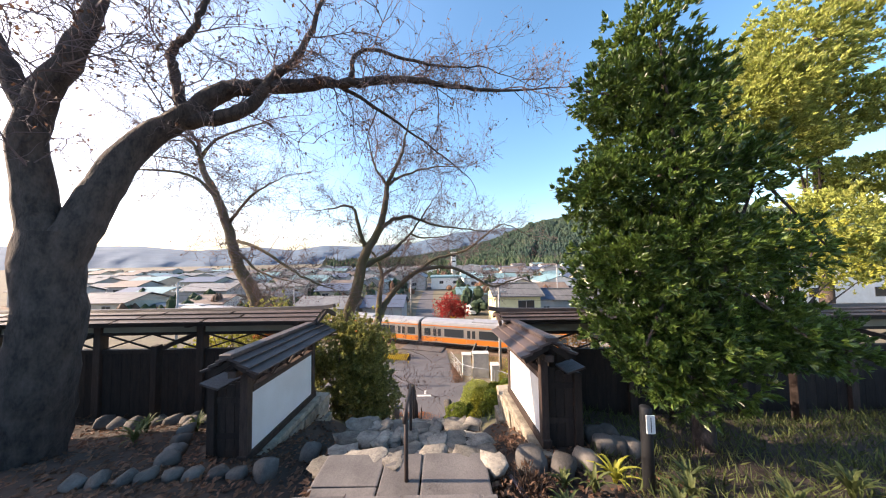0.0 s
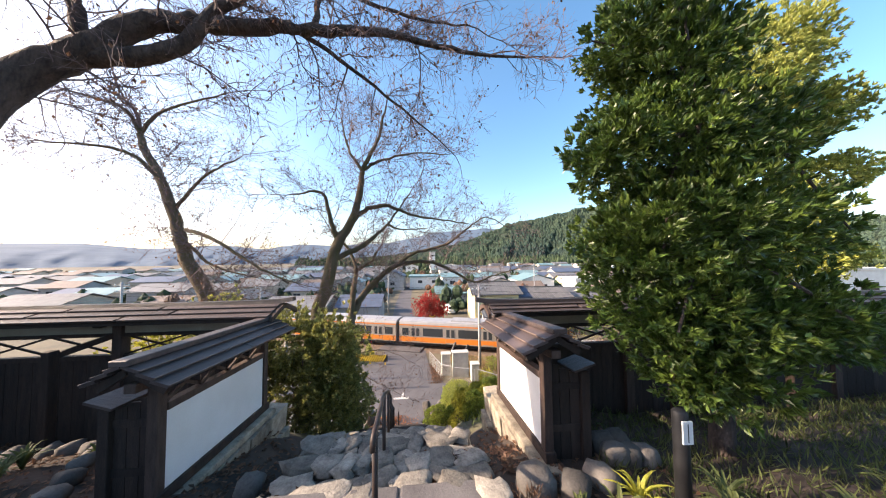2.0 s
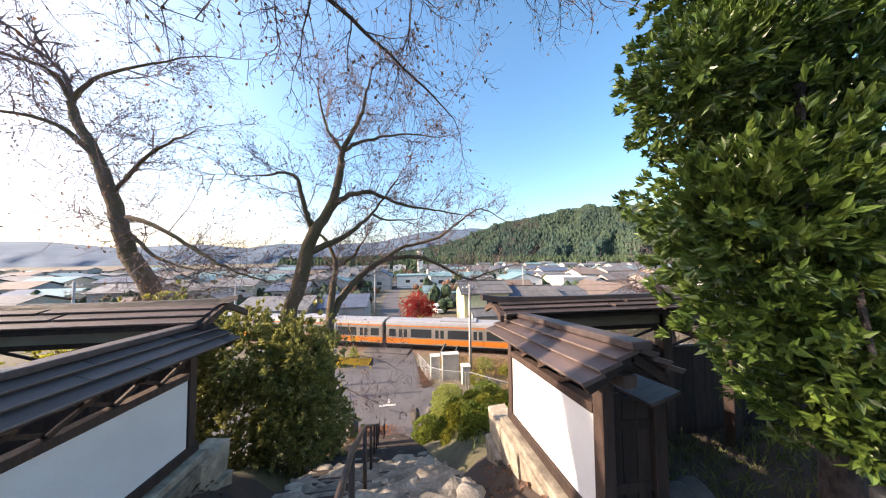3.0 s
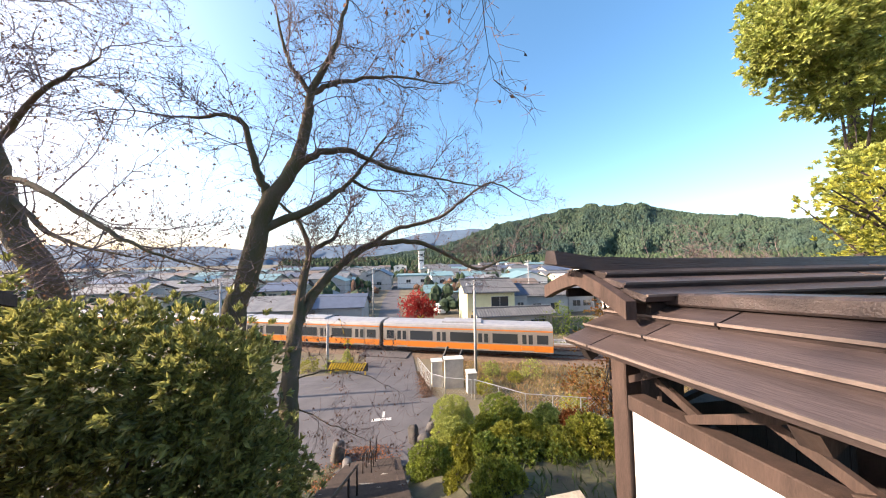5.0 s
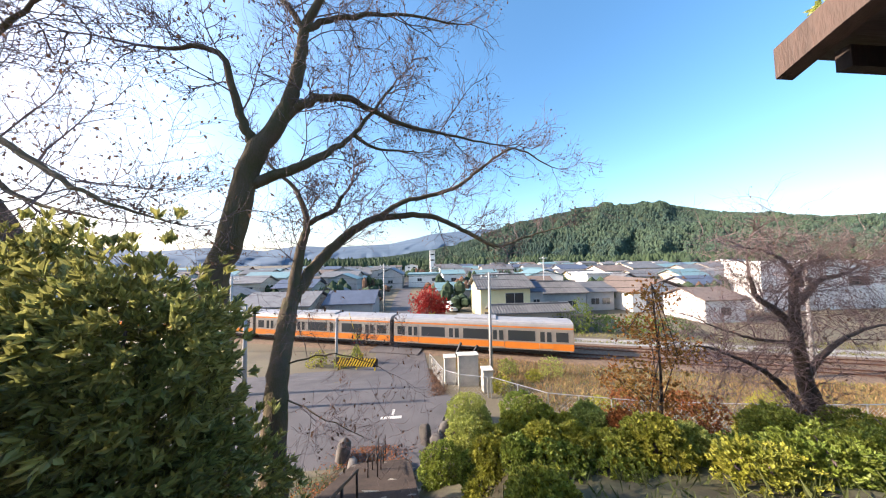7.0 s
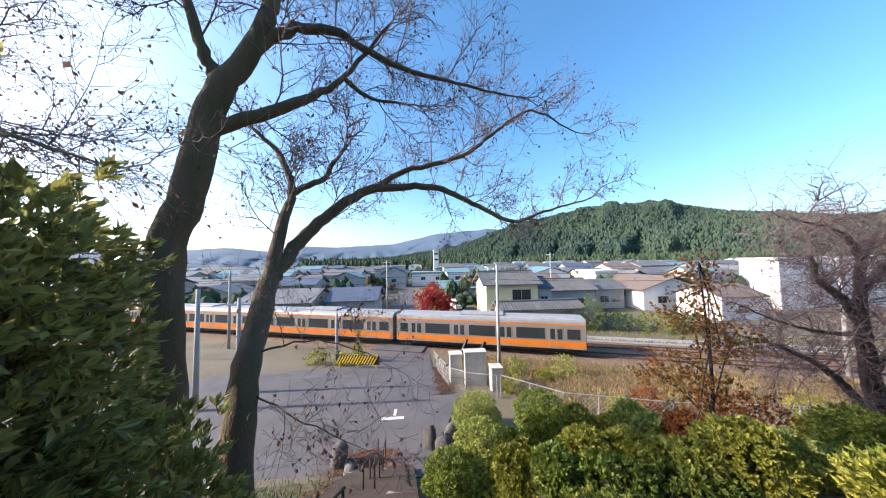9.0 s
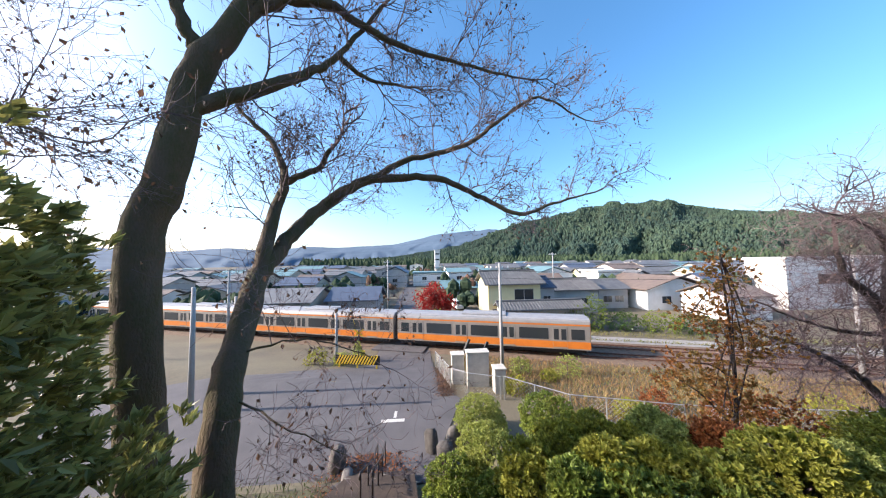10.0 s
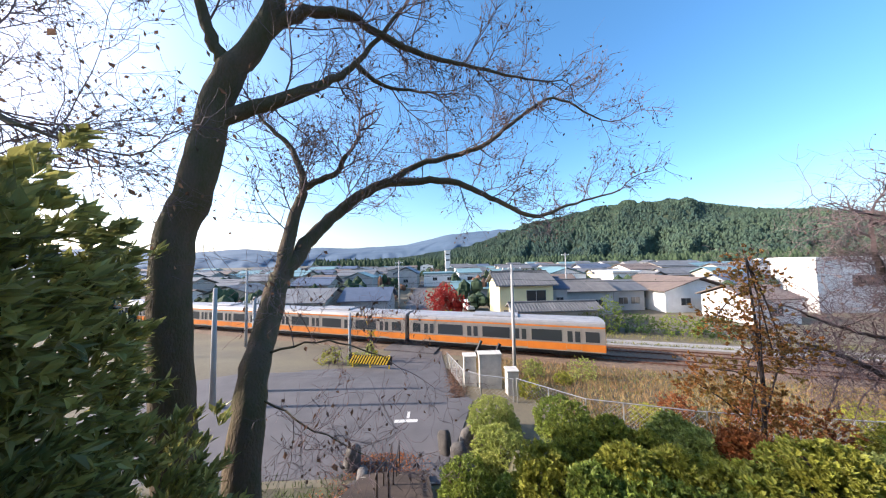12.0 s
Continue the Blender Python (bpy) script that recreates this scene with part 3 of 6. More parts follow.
def wing_wall(x, side, y0, y1, label, fall, over):
    """A short plastered wall beside the stairs with its own little board roof. side: +1 where the stairs lie at its right."""
    ob = thing("wing_wall", label, "wall", (x, y0, -1.6), "gate wing walls")
    top, sill, ridge_z, eave_z = -0.3, -1.2, 0.36, 0.12
    face = x + side * 0.04
    for y in (y0, y1):
        part("post", one_box(x - 0.06, x + 0.06, y - 0.06, y + 0.06, -1.95, 0.2), "brown_wood", ob, bevel=0.008)
    part("plaster_panel", one_box(x - 0.03, x + 0.04, y0 + 0.075, y1 - 0.075, sill, top), "plaster", ob, "clean white plaster panel")
    part("head_beam", one_box(x - 0.06, x + 0.062, y0 + 0.07, y1 - 0.07, top, top + 0.09), "brown_wood", ob, bevel=0.006)
    part("sill_beam", one_box(x - 0.07, x + 0.075, y0 - 0.1, y1 + 0.1, sill - 0.13, sill), "dark_wood", ob, bevel=0.008)
    part("plate", one_box(x - 0.06, x + 0.06, y0 - 0.3, y1 + over - 0.05, 0.06, 0.16), "brown_wood", ob, bevel=0.006)
    # open lattice under the roof
    n = 4
    for k in range(n):
        a, b = y0 + (y1 - y0) * k / n + 0.06, y0 + (y1 - y0) * (k + 1) / n - 0.02
        part("lattice_bar", beam((x + 0.02, a, top + 0.1), (x + 0.02, b + 0.12, 0.08), 0.03, 0.04), "brown_wood", ob)
        part("lattice_bar", beam((x - 0.02, a, 0.08), (x - 0.02, b + 0.12, top + 0.1), 0.03, 0.04), "brown_wood", ob)
    # roof
    for s in (-1, 1):
        run = 0.42 if s == side else 0.33
        low = eave_z if s == side else eave_z + 0.04
        roof_boards(ob, ((x, y0 - 0.4, ridge_z), (x, y1 + over, ridge_z)), ((x + s * run, y0 - 0.4, low), (x + s * run, y1 + over, low)), 3, 0.42, mat="roof_board_long")
        for y in (y0 - 0.3, (y0 + y1) / 2, y1 + over - 0.08):
            part("rafter", beam((x, y, ridge_z - 0.05), (x + s * (run - 0.04), y, low - 0.04), 0.06, 0.07), "dark_wood", ob)
    part("ridge_cap", one_box(x - 0.09, x + 0.09, y0 - 0.42, y1 + over + 0.02, ridge_z + 0.02, ridge_z + 0.085), "roof_board", ob, bevel=0.01)
    # pent board and its props on the outer side
    o = x - side * 0.55
    part("pent_board", beam((o + side * 0.08, y0 - 0.15, -0.12), (o + side * 0.08, y0 + 0.3, -0.12), 0.3, 0.03, side * 0.3), "roof_board", ob)
    for k in range(3):
        a, b = sorted((o + side * (0.07 + k * 0.14), o + side * (0.2 + k * 0.14)))
        part("end_board", one_box(a, b, y0 + 0.03, y0 + 0.055, -1.9, -0.22 + 0.05 * k), "dark_wood", ob)
    part("prop", one_box(o - 0.06, o + 0.06, y0 - 0.02, y0 + 0.1, -1.9, -0.2), "dark_wood", ob, bevel=0.006)
    for z in (-0.45, -1.0):
        part("tie", one_box(min(o, x), max(o, x), y0 + 0.02, y0 + 0.07, z, z + 0.09), "dark_wood", ob)
    part("back_boards", one_box(x - 0.045 if side > 0 else x + 0.045, x - 0.031 if side > 0 else x + 0.065, y0 + 0.075, y1 - 0.075, sill, top), "dark_wood", ob)
    # stone footing with a leaning face
    rng = random.Random(int(x * 10))
    y = y0 - 0.1
    part("coping", beam((x + side * 0.05, y0 - 0.25, sill - 0.19), (x + side * 0.05, y1 + 0.12, sill - 0.185), 0.28, 0.1), "pale_stone", ob, "pale stone coping", bevel=0.012)
    while y < y1 + 0.1:
        w = rng.uniform(0.45, 0.75)
        z = sill - 0.235 + fall * (y1 - y - w / 2)
        low = stair_z(y) - 0.45
        while z > low:
            t = min(rng.uniform(0.4, 0.8), z - low + 0.05)
            lean = (sill - z) * 0.1
            piece("footing_stone", BLOCK, ob, (x + side * (0.01 + lean), y + w / 2, z - t / 2), (0.34, w * 0.985, t * 0.985), (rng.uniform(-0.02, 0.02), side * 0.08, rng.uniform(-0.03, 0.03)))
            z -= t
        y += w
    for c in ob.children_recursive:
        if c.data.users == 1:
            for v in c.data.vertices:
                v.co.z += fall * (y1 - v.co.y)
    return ob


wing_wall(-3.14, 1, 4.15, 6.15, "white plastered wing wall with small dark board roof on stone footing", 0.04, 0.3)
wing_wall(1.58, -1, 4.22, 6.25, "sunlit white plastered wing wall with small dark board roof on stone footing", 0.1, -0.05)


def roofed_fence(xa, xb, y, label, step, run, drop, lift_eave=0.0):
    """A long dark timber fence with a board roof, from xa (its open end) to xb."""
    s = 1 if xb > xa else -1
    L = abs(xb - xa)
    ob = thing("roofed_fence", label, "fence", (xa, y, -2.0), "roofed fences")
    ridge_z, eave_z = 0.62 - drop, 0.42 - drop * 0.5 + lift_eave
    lo, hi = min(xa, xb), max(xa, xb)
    n = int(L / step)
    for k in range(n + 1):
        x = xa + s * (0.12 + k * step)
        part("post", one_box(x - 0.09, x + 0.09, y - 0.09, y + 0.09, -2.5, 0.42), "brown_wood", ob, bevel=0.008)
        part("brace_post", one_box(x + s * 0.42 - 0.07, x + s * 0.42 + 0.07, y - 0.75, y - 0.61, -2.3, 0.0), "dark_wood", ob, bevel=0.008)
        part("brace", beam((x + s * 0.42, y - 0.68, -0.12), (x + s * 0.05, y, 0.1), 0.07, 0.1), "dark_wood", ob)
        part("bracket", one_box(x - 0.07, x + 0.07, y - run * 0.85, y + run * 0.85, 0.32, 0.41), "dark_wood", ob, bevel=0.01)
        if k < n:
            x2 = x + s * step
            a, b = min(x, x2) + 0.09, max(x, x2) - 0.09
            part("plaster_band", one_box(a, b, y - 0.03, y + 0.03, 0.12, 0.4), "old_plaster", ob, "weathered grey-brown plaster band")
            part("rail", one_box(a, b, y - 0.05, y + 0.05, 0.05, 0.12), "dark_wood", ob)
            part("rail", one_box(a, b, y - 0.05, y + 0.05, -0.4, -0.31), "dark_wood", ob)
            for q in range(2):
                m0, m1 = a + (b - a) * q / 2, a + (b - a) * (q + 1) / 2
                part("lattice_bar", beam((m0, y - 0.02, -0.31), (m1, y - 0.02, 0.06), 0.03, 0.035), "dark_wood", ob)
                part("lattice_bar", beam((m0, y + 0.02, 0.06), (m1, y + 0.02, -0.31), 0.03, 0.035), "dark_wood", ob)
            w = 0.24
            c = a
            while c < b - 0.01:
                e = min(c + w, b)
                part("board", one_box(c + 0.004, e - 0.004, y - 0.02, y + 0.012, -2.35, -0.4), "dark_wood", ob)
                c = e
    for q in (-1, 1):
        roof_boards(ob, ((xa - s * 0.42, y, ridge_z), (xb, y, ridge_z)), ((xa - s * 0.42, y + q * run, eave_z), (xb, y + q * run, eave_z)), 3, 2.2 / L)
        part("eave_board", one_box(lo - 0.3, hi, y + q * (run - 0.04) - 0.015, y + q * (run - 0.04) + 0.015, eave_z - 0.06, eave_z + 0.005), "dark_wood", ob)
        # curved bargeboard at the open end
        e = xa - s * 0.44
        pts = [(y + q * run * k / 6, ridge_z - 0.02 - (ridge_z - eave_z) * (k / 6) + 0.012 * math.sin(math.pi * k / 6)) for k in range(7)]
        bm = bmesh.new()
        for side_x in (e - 0.03, e + 0.03):
            for (py, pz) in pts:
                bm.verts.new((side_x, py, pz + 0.045))
                bm.verts.new((side_x, py, pz - 0.05))
        bm.verts.ensure_lookup_table()
        v = bm.verts
        for k in range(6):
            i, j = 2 * k, 14 + 2 * k
            for f in ((i, i + 2, i + 3, i + 1), (j, j + 1, j + 3, j + 2), (i, j, j + 2, i + 2), (i + 1, i + 3, j + 3, j + 1)):
                bm.faces.new([v[w] for w in f])
        bm.faces.new([v[w] for w in (12, 26, 27, 13)])
        bmesh.ops.recalc_face_normals(bm, faces=bm.faces[:])
        part("bargeboard", bm, "brown_wood", ob)
    # ridge cap with a rising tip
    cap = [(xa - s * 0.64, 0.1), (xa - s * 0.4, 0.06), (xa + s * 0.1, 0.04), (xa + s * 1.0, 0.03), (xb, 0.03)]
    bm = bmesh.new()
    for (cx, lift) in cap:
        for dy, dz in ((-0.08, 0.0), (-0.05, 0.09), (0.05, 0.09), (0.08, 0.0)):
            bm.verts.new((cx, y + dy, ridge_z - 0.035 + lift + dz))
    bm.verts.ensure_lookup_table()
    v = bm.verts
    for k in range(len(cap) - 1):
        for i in range(4):
            j = (i + 1) % 4
            bm.faces.new([v[w] for w in (4 * k + i, 4 * k + j, 4 * k + 4 + j, 4 * k + 4 + i)])
    bm.faces.new([v[w] for w in (0, 1, 2, 3)])
    bm.faces.new([v[w] for w in (4 * len(cap) - 4, 4 * len(cap) - 3, 4 * len(cap) - 2, 4 * len(cap) - 1)])
    bmesh.ops.recalc_face_normals(bm, faces=bm.faces[:])
    part("ridge_cap", bm, "roof_board", ob)
    return ob


roofed_fence(-3.45, -19.0, 6.65, "dark timber fence with board roof and lattice openings", 2.6, 0.5, 0.0)
roofed_fence(1.71, 19.0, 6.25, "dark timber fence with board roof beside the evergreen", 2.6, 0.4, 0.05, 0.03)


# ---- trees ----
def grow(rnd, lines, start, way, length, radius, level, tips, droop, lift):
    """A twig with side twigs, level by level; its line is kept for twig_tubes()."""
    n = 5
    p, d = [start], way
    for k in range(n):
        d = (d + Vector((rnd.gauss(0, 0.2), rnd.gauss(0, 0.2), rnd.gauss(0, 0.2) + lift - droop))).normalized()
        p.append(p[-1] + d * (length / n))
    lines.append((p, radius))
    tips.append((p[-1], d))
    if level == 0:
        tips.append((p[2], d))
        return
    for k in range(1, n + 1):
        for q in range(2 if level > 1 else rnd.randint(1, 2)):
            side = Vector((rnd.gauss(0, 1), rnd.gauss(0, 1), rnd.gauss(0, 1)))
            side = (side - d * side.dot(d)).normalized()
            w = (p[k] - p[k - 1]).normalized() * rnd.uniform(0.4, 0.9) + side * rnd.uniform(0.5, 1.0)
            grow(rnd, lines, p[k], w.normalized(), length * rnd.uniform(0.4, 0.62), max(radius * 0.5, 0.003), level - 1, tips, droop, lift)


def twig_tubes(lines):
    """Three-sided tubes along all the lines at once."""
    pts = np.array([p for p, r in lines])
    rad = np.array([r for p, r in lines])
    m, n = pts.shape[:2]
    tan = pts[:, -1] - pts[:, 0]
    tan /= np.linalg.norm(tan, axis=1)[:, None] + 1e-9
    u = np.cross(tan, np.array([0.31, 0.47, 0.83]))
    u /= np.linalg.norm(u, axis=1)[:, None] + 1e-9
    v = np.cross(tan, u)
    taper = np.linspace(1, 0.3, n)[None, :] * rad[:, None]
    taper = np.maximum(taper, 0.0025)[:, :, None, None]
    ang = np.arange(3) * 2 * math.pi / 3
    ring = np.cos(ang)[None, None, :, None] * u[:, None, None, :] + np.sin(ang)[None, None, :, None] * v[:, None, None, :]
    verts = (pts[:, :, None, :] + taper * ring).reshape(-1, 3)
    j = np.arange(3)
    quad = np.stack([j, (j + 1) % 3, 3 + (j + 1) % 3, 3 + j], -1)
    seg = (np.arange(n - 1) * 3)[:, None, None] + quad[None]
    faces = (np.arange(m) * n * 3)[:, None, None, None] + seg[None]
    return verts.tolist(), faces.reshape(-1, 4).tolist()


def bare_tree(label, trunk, limbs, seed, bark, twig_len=1.3, every=0.55, leaves=900, leaf_mat="leaf_brown", droop=0.0, lift=0.05, leaf_size=0.09, trunk_skip=0.55, level=2):
    """trunk and limbs: (points, first radius, last radius)."""
    rng = np.random.default_rng(seed)
    pts, r0, r1 = trunk
    ob = thing("cherry_tree", label, "tree", tuple(pts[0]), "bare cherry trees")
    c = spline(pts, 6)
    rad = np.linspace(r0, r1, len(c))
    rad[0] *= 1.3
    rad[1] *= 1.15
    c = c + np.array([[noise.noise(Vector(v) * 1.3) * 0.03, noise.noise(Vector(v) * 1.3 + Vector((5, 0, 0))) * 0.03, 0] for v in c])
    v, f = tube_arrays(c, rad, 14)
    v = [tuple(Vector(q) + Vector(q - c[i // 14]) * 0.16 * noise.noise(Vector(q) * 4.0)) for i, q in enumerate(v)]
    part("trunk", (v, f.tolist()), bark, ob, smooth=True)
    rnd = random.Random(seed)
    lines, tips = [], []
    for lp, a, b in limbs:
        s = spline(lp, 6)
        s[1:] += rng.normal(size=(len(s) - 1, 3)) * 0.015
        v, f = tube_arrays(s, np.linspace(a, b, len(s)), 9)
        part("limb", (v.tolist(), f.tolist()), bark, ob, smooth=True)
        length = np.linalg.norm(np.diff(s, axis=0), axis=1)
        run = np.concatenate([[0], np.cumsum(length)])
        at = run[-1] * 0.18
        while at < run[-1]:
            k = min(np.searchsorted(run, at), len(s) - 1)
            t = s[k] - s[k - 1]
            t /= np.linalg.norm(t) + 1e-9
            side = rng.normal(size=3)
            side -= t * side.dot(t)
            side /= np.linalg.norm(side)
            w = t * rng.uniform(0.1, 0.8) + side + np.array([0, 0, 0.25])
            share = at / run[-1]
            grow(rnd, lines, Vector(s[k]), Vector(w).normalized(), twig_len * rng.uniform(0.6, 1.15) * (1.1 - 0.45 * share), min(0.02, (a + (b - a) * share) * 0.45), level, tips, droop, lift)
            at += every * rng.uniform(0.6, 1.4)
        grow(rnd, lines, Vector(s[-1]), Vector(s[-1] - s[-2]).normalized(), twig_len * 0.8, b, level, tips, droop, lift)
    part("twig_mass", twig_tubes(lines), "twig", ob, kind="stuff")
    if leaves:
        pick = rng.choice(len(tips), min(leaves, len(tips)), replace=False)
        c = np.array([tuple(tips[k][0]) for k in pick])
        d = np.array([[0, 0, -0.8]]) + rand_unit(rng, len(c)) * 0.7
        v, f = leaf_arrays(c, d, rand_unit(rng, len(c)), leaf_size * rng.uniform(0.6, 1.2, len(c)), leaf_size * 0.55 * np.ones(len(c)), 0.2)
        part("leaves", (v.tolist(), f.tolist()), leaf_mat, ob, "last withered autumn leaves", kind="stuff")
    return ob


bare_tree("large old cherry tree with nearly bare spreading limbs", ([(-6.8, 4.2, -1.6), (-6.6, 4.2, -0.5), (-6.4, 4.2, 0.9), (-6.4, 4.2, 2.4)], 0.45, 0.34), [
    ([(-6.45, 4.2, 2.0), (-6.6, 4.1, 3.1), (-6.5, 4.0, 4.3), (-6.0, 4.0, 5.1), (-5.7, 4.1, 6.3), (-5.5, 4.2, 7.8)], 0.26, 0.08),
    ([(-6.5, 4.0, 4.2), (-6.9, 3.9, 5.2), (-7.4, 3.8, 6.4)], 0.16, 0.06),
    ([(-6.3, 4.2, 1.9), (-6.1, 4.5, 3.1), (-5.9, 4.9, 4.2), (-5.3, 5.2, 4.9), (-4.6, 5.4, 5.6), (-3.3, 5.6, 5.8), (-2.1, 5.8, 6.0), (-0.8, 6.0, 6.2), (0.6, 6.2, 6.1), (2.4, 6.4, 6.15)], 0.29, 0.02),
    ([(-5.3, 5.2, 4.9), (-5.4, 5.1, 5.6), (-5.4, 5.0, 6.2), (-5.0, 5.0, 6.6), (-4.6, 5.0, 7.4)], 0.11, 0.04),
    ([(-5.4, 5.2, 4.8), (-4.3, 5.4, 5.1), (-3.6, 5.5, 6.0), (-3.1, 5.5, 6.5), (-2.6, 5.5, 7.7)], 0.16, 0.04),
    ([(-2.4, 5.8, 6.0), (-1.4, 6.2, 5.5), (-0.3, 6.6, 4.8), (0.8, 7.0, 4.1)], 0.05, 0.01),
    ([(-2.1, 5.8, 6.0), (-1.8, 5.8, 6.8), (-0.3, 5.9, 6.5), (1.2, 6.2, 6.6)], 0.06, 0.015),
], 11, "bark", twig_len=1.8, every=0.36, leaves=2600, droop=0.06, leaf_size=0.085)

bare_tree("slender leaning bare cherry tree behind the fence", ([(-8.4, 12.6, -6.2), (-8.7, 12.6, -2.5), (-9.2, 12.6, 0.1), (-10.0, 12.6, 1.6)], 0.34, 0.26), [
    ([(-10.0, 12.6, 1.5), (-10.5, 12.6, 3.3), (-11.3, 12.8, 5.1), (-12.3, 13.0, 6.7), (-12.4, 13.0, 7.4)], 0.25, 0.1),
    ([(-12.4, 13.0, 7.3), (-11.5, 13.0, 8.3), (-8.9, 13.0, 9.2)], 0.09, 0.03),
    ([(-12.4, 13.0, 7.3), (-13.0, 12.8, 8.3), (-14.8, 12.6, 8.8)], 0.09, 0.03),
    ([(-10.3, 12.6, 2.6), (-8.8, 12.4, 1.4), (-7.0, 12.2, 0.9)], 0.08, 0.02),
    ([(-9.9, 12.4, 2.9), (-8.3, 11.5, 2.5), (-6.7, 11.2, 1.6), (-5.6, 11.0, 1.0), (-4.4, 11.0, 0.6)], 0.09, 0.015),
    ([(-11.2, 12.8, 5.0), (-12.4, 12.4, 6.2), (-15.2, 12.0, 6.4)], 0.1, 0.03),
    ([(-10.7, 12.7, 3.8), (-9.0, 12.2, 5.2), (-7.4, 11.8, 5.8)], 0.08, 0.02),
], 12, "moss_bark", twig_len=2.5, every=0.3, leaves=3200, droop=0.02)

bare_tree("tall bare cherry tree with mossy trunk on the slope", ([(-4.0, 12.0, -6.4), (-4.3, 12.0, -3.5), (-4.4, 12.0, -0.8), (-4.05, 12.0, 0.4), (-3.8, 12.0, 1.7), (-3.5, 12.0, 2.5)], 0.3, 0.21), [
    ([(-3.6, 12.0, 2.3), (-3.0, 12.1, 3.4), (-2.7, 12.2, 4.8), (-2.6, 12.2, 5.6), (-2.0, 12.2, 6.8), (-1.6, 12.2, 8.4)], 0.2, 0.04),
    ([(-2.6, 12.2, 5.5), (-1.9, 12.4, 6.0), (-0.5, 12.7, 6.5), (1.2, 13.0, 6.6)], 0.08, 0.02),
    ([(-2.6, 12.2, 5.4), (-3.2, 12.1, 6.4), (-3.5, 12.0, 7.8)], 0.08, 0.02),
    ([(-3.6, 12.0, 2.5), (-3.8, 11.8, 3.1), (-4.1, 11.6, 4.3), (-5.1, 11.4, 4.2)], 0.12, 0.03),
    ([(-3.4, 12.0, 2.6), (-2.7, 12.2, 3.6), (-1.8, 12.5, 4.0), (-1.2, 12.8, 3.9), (-0.3, 13.0, 3.6), (0.7, 13.2, 3.5), (2.2, 13.4, 3.3)], 0.12, 0.025),
    ([(-3.9, 12.0, 1.5), (-2.6, 12.3, 2.2), (-2.1, 12.6, 2.7), (-1.6, 12.8, 3.2), (-0.6, 13.0, 4.7)], 0.13, 0.03),
    ([(-1.6, 12.8, 3.2), (-1.1, 13.2, 3.0), (0.1, 13.6, 3.1)], 0.06, 0.02),
], 13, "moss_bark", twig_len=1.85, every=0.36, leaves=1500)

bare_tree("mossy leaning cherry tree arching over the road", ([(-2.6, 11.3, -5.6), (-2.85, 11.5, -4.1), (-3.0, 11.9, -2.9), (-3.2, 12.5, -2.2), (-3.4, 13.3, -1.2)], 0.25, 0.2), [
    ([(-3.4, 13.3, -1.25), (-3.2, 13.8, -0.6), (-2.7, 14.2, 0.2), (-1.7, 14.6, 1.1), (-0.8, 15.0, 1.4), (0.5, 15.0, 1.4), (1.6, 15.0, 0.9), (2.8, 14.8, 0.3), (3.8, 14.8, 0.6), (5.3, 14.8, 1.0)], 0.19, 0.02),
    ([(-3.4, 13.3, -1.2), (-3.4, 13.8, 0.2), (-3.4, 14.2, 1.0), (-3.8, 14.4, 2.1), (-4.7, 14.4, 3.0)], 0.16, 0.04),
    ([(-3.4, 14.2, 1.0), (-2.7, 14.5, 1.5), (-2.4, 14.5, 2.0)], 0.09, 0.06),
    ([(-1.4, 14.8, 1.25), (-0.5, 15.0, 1.9), (1.3, 15.0, 2.4), (2.4, 15.0, 3.2), (3.6, 15.0, 3.9), (5.0, 15.0, 3.2)], 0.1, 0.02),
    ([(-3.1, 12.2, -2.5), (-1.9, 12.2, -2.3), (-0.9, 12.6, -2.8)], 0.022, 0.008),
    ([(-3.0, 11.9, -3.0), (-2.0, 11.6, -3.3), (-1.1, 11.7, -3.9)], 0.018, 0.007),
], 14, "moss_bark", twig_len=1.6, every=0.36, leaves=1500)

bare_tree("gnarled bare cherry tree beside the railway fence", ([(16.5, 15.4, -8.5), (16.0, 15.3, -7.3), (15.5, 15.1, -6.2), (15.0, 15.0, -5.3)], 0.34, 0.24), [
    ([(15.0, 15.0, -5.4), (14.5, 14.8, -4.2), (14.2, 14.7, -3.0), (13.9, 14.5, -1.9), (13.9, 14.4, -1.0), (14.6, 14.5, -0.5), (16.2, 14.6, -0.3)], 0.23, 0.03),
    ([(14.2, 14.7, -3.1), (13.0, 14.4, -2.2), (12.0, 14.2, -1.7), (11.7, 14.2, -0.9)], 0.15, 0.05),
    ([(13.9, 14.4, -1.2), (13.4, 14.3, -0.5), (12.6, 14.2, -0.1), (11.2, 14.0, 0.1)], 0.11, 0.02),
    ([(14.9, 15.0, -5.0), (15.8, 14.9, -4.0), (17.2, 14.8, -3.2), (18.8, 14.8, -3.0)], 0.13, 0.03),
    ([(16.2, 15.4, -7.7), (14.8, 15.1, -6.2), (13.8, 15.0, -5.1), (12.5, 14.8, -4.3), (10.8, 14.6, -3.6), (9.6, 14.4, -3.3)], 0.17, 0.02),
    ([(14.0, 14.6, -2.2), (15.2, 14.6, -1.2), (16.6, 14.8, -1.0), (18.0, 15.0, -0.6)], 0.12, 0.03),
    ([(14.3, 14.7, -3.5), (13.0, 14.9, -3.4), (11.6, 15.0, -3.0), (10.2, 15.0, -2.4)], 0.08, 0.015),
], 15, "bark", twig_len=2.1, every=0.2, leaves=900, lift=-0.02)


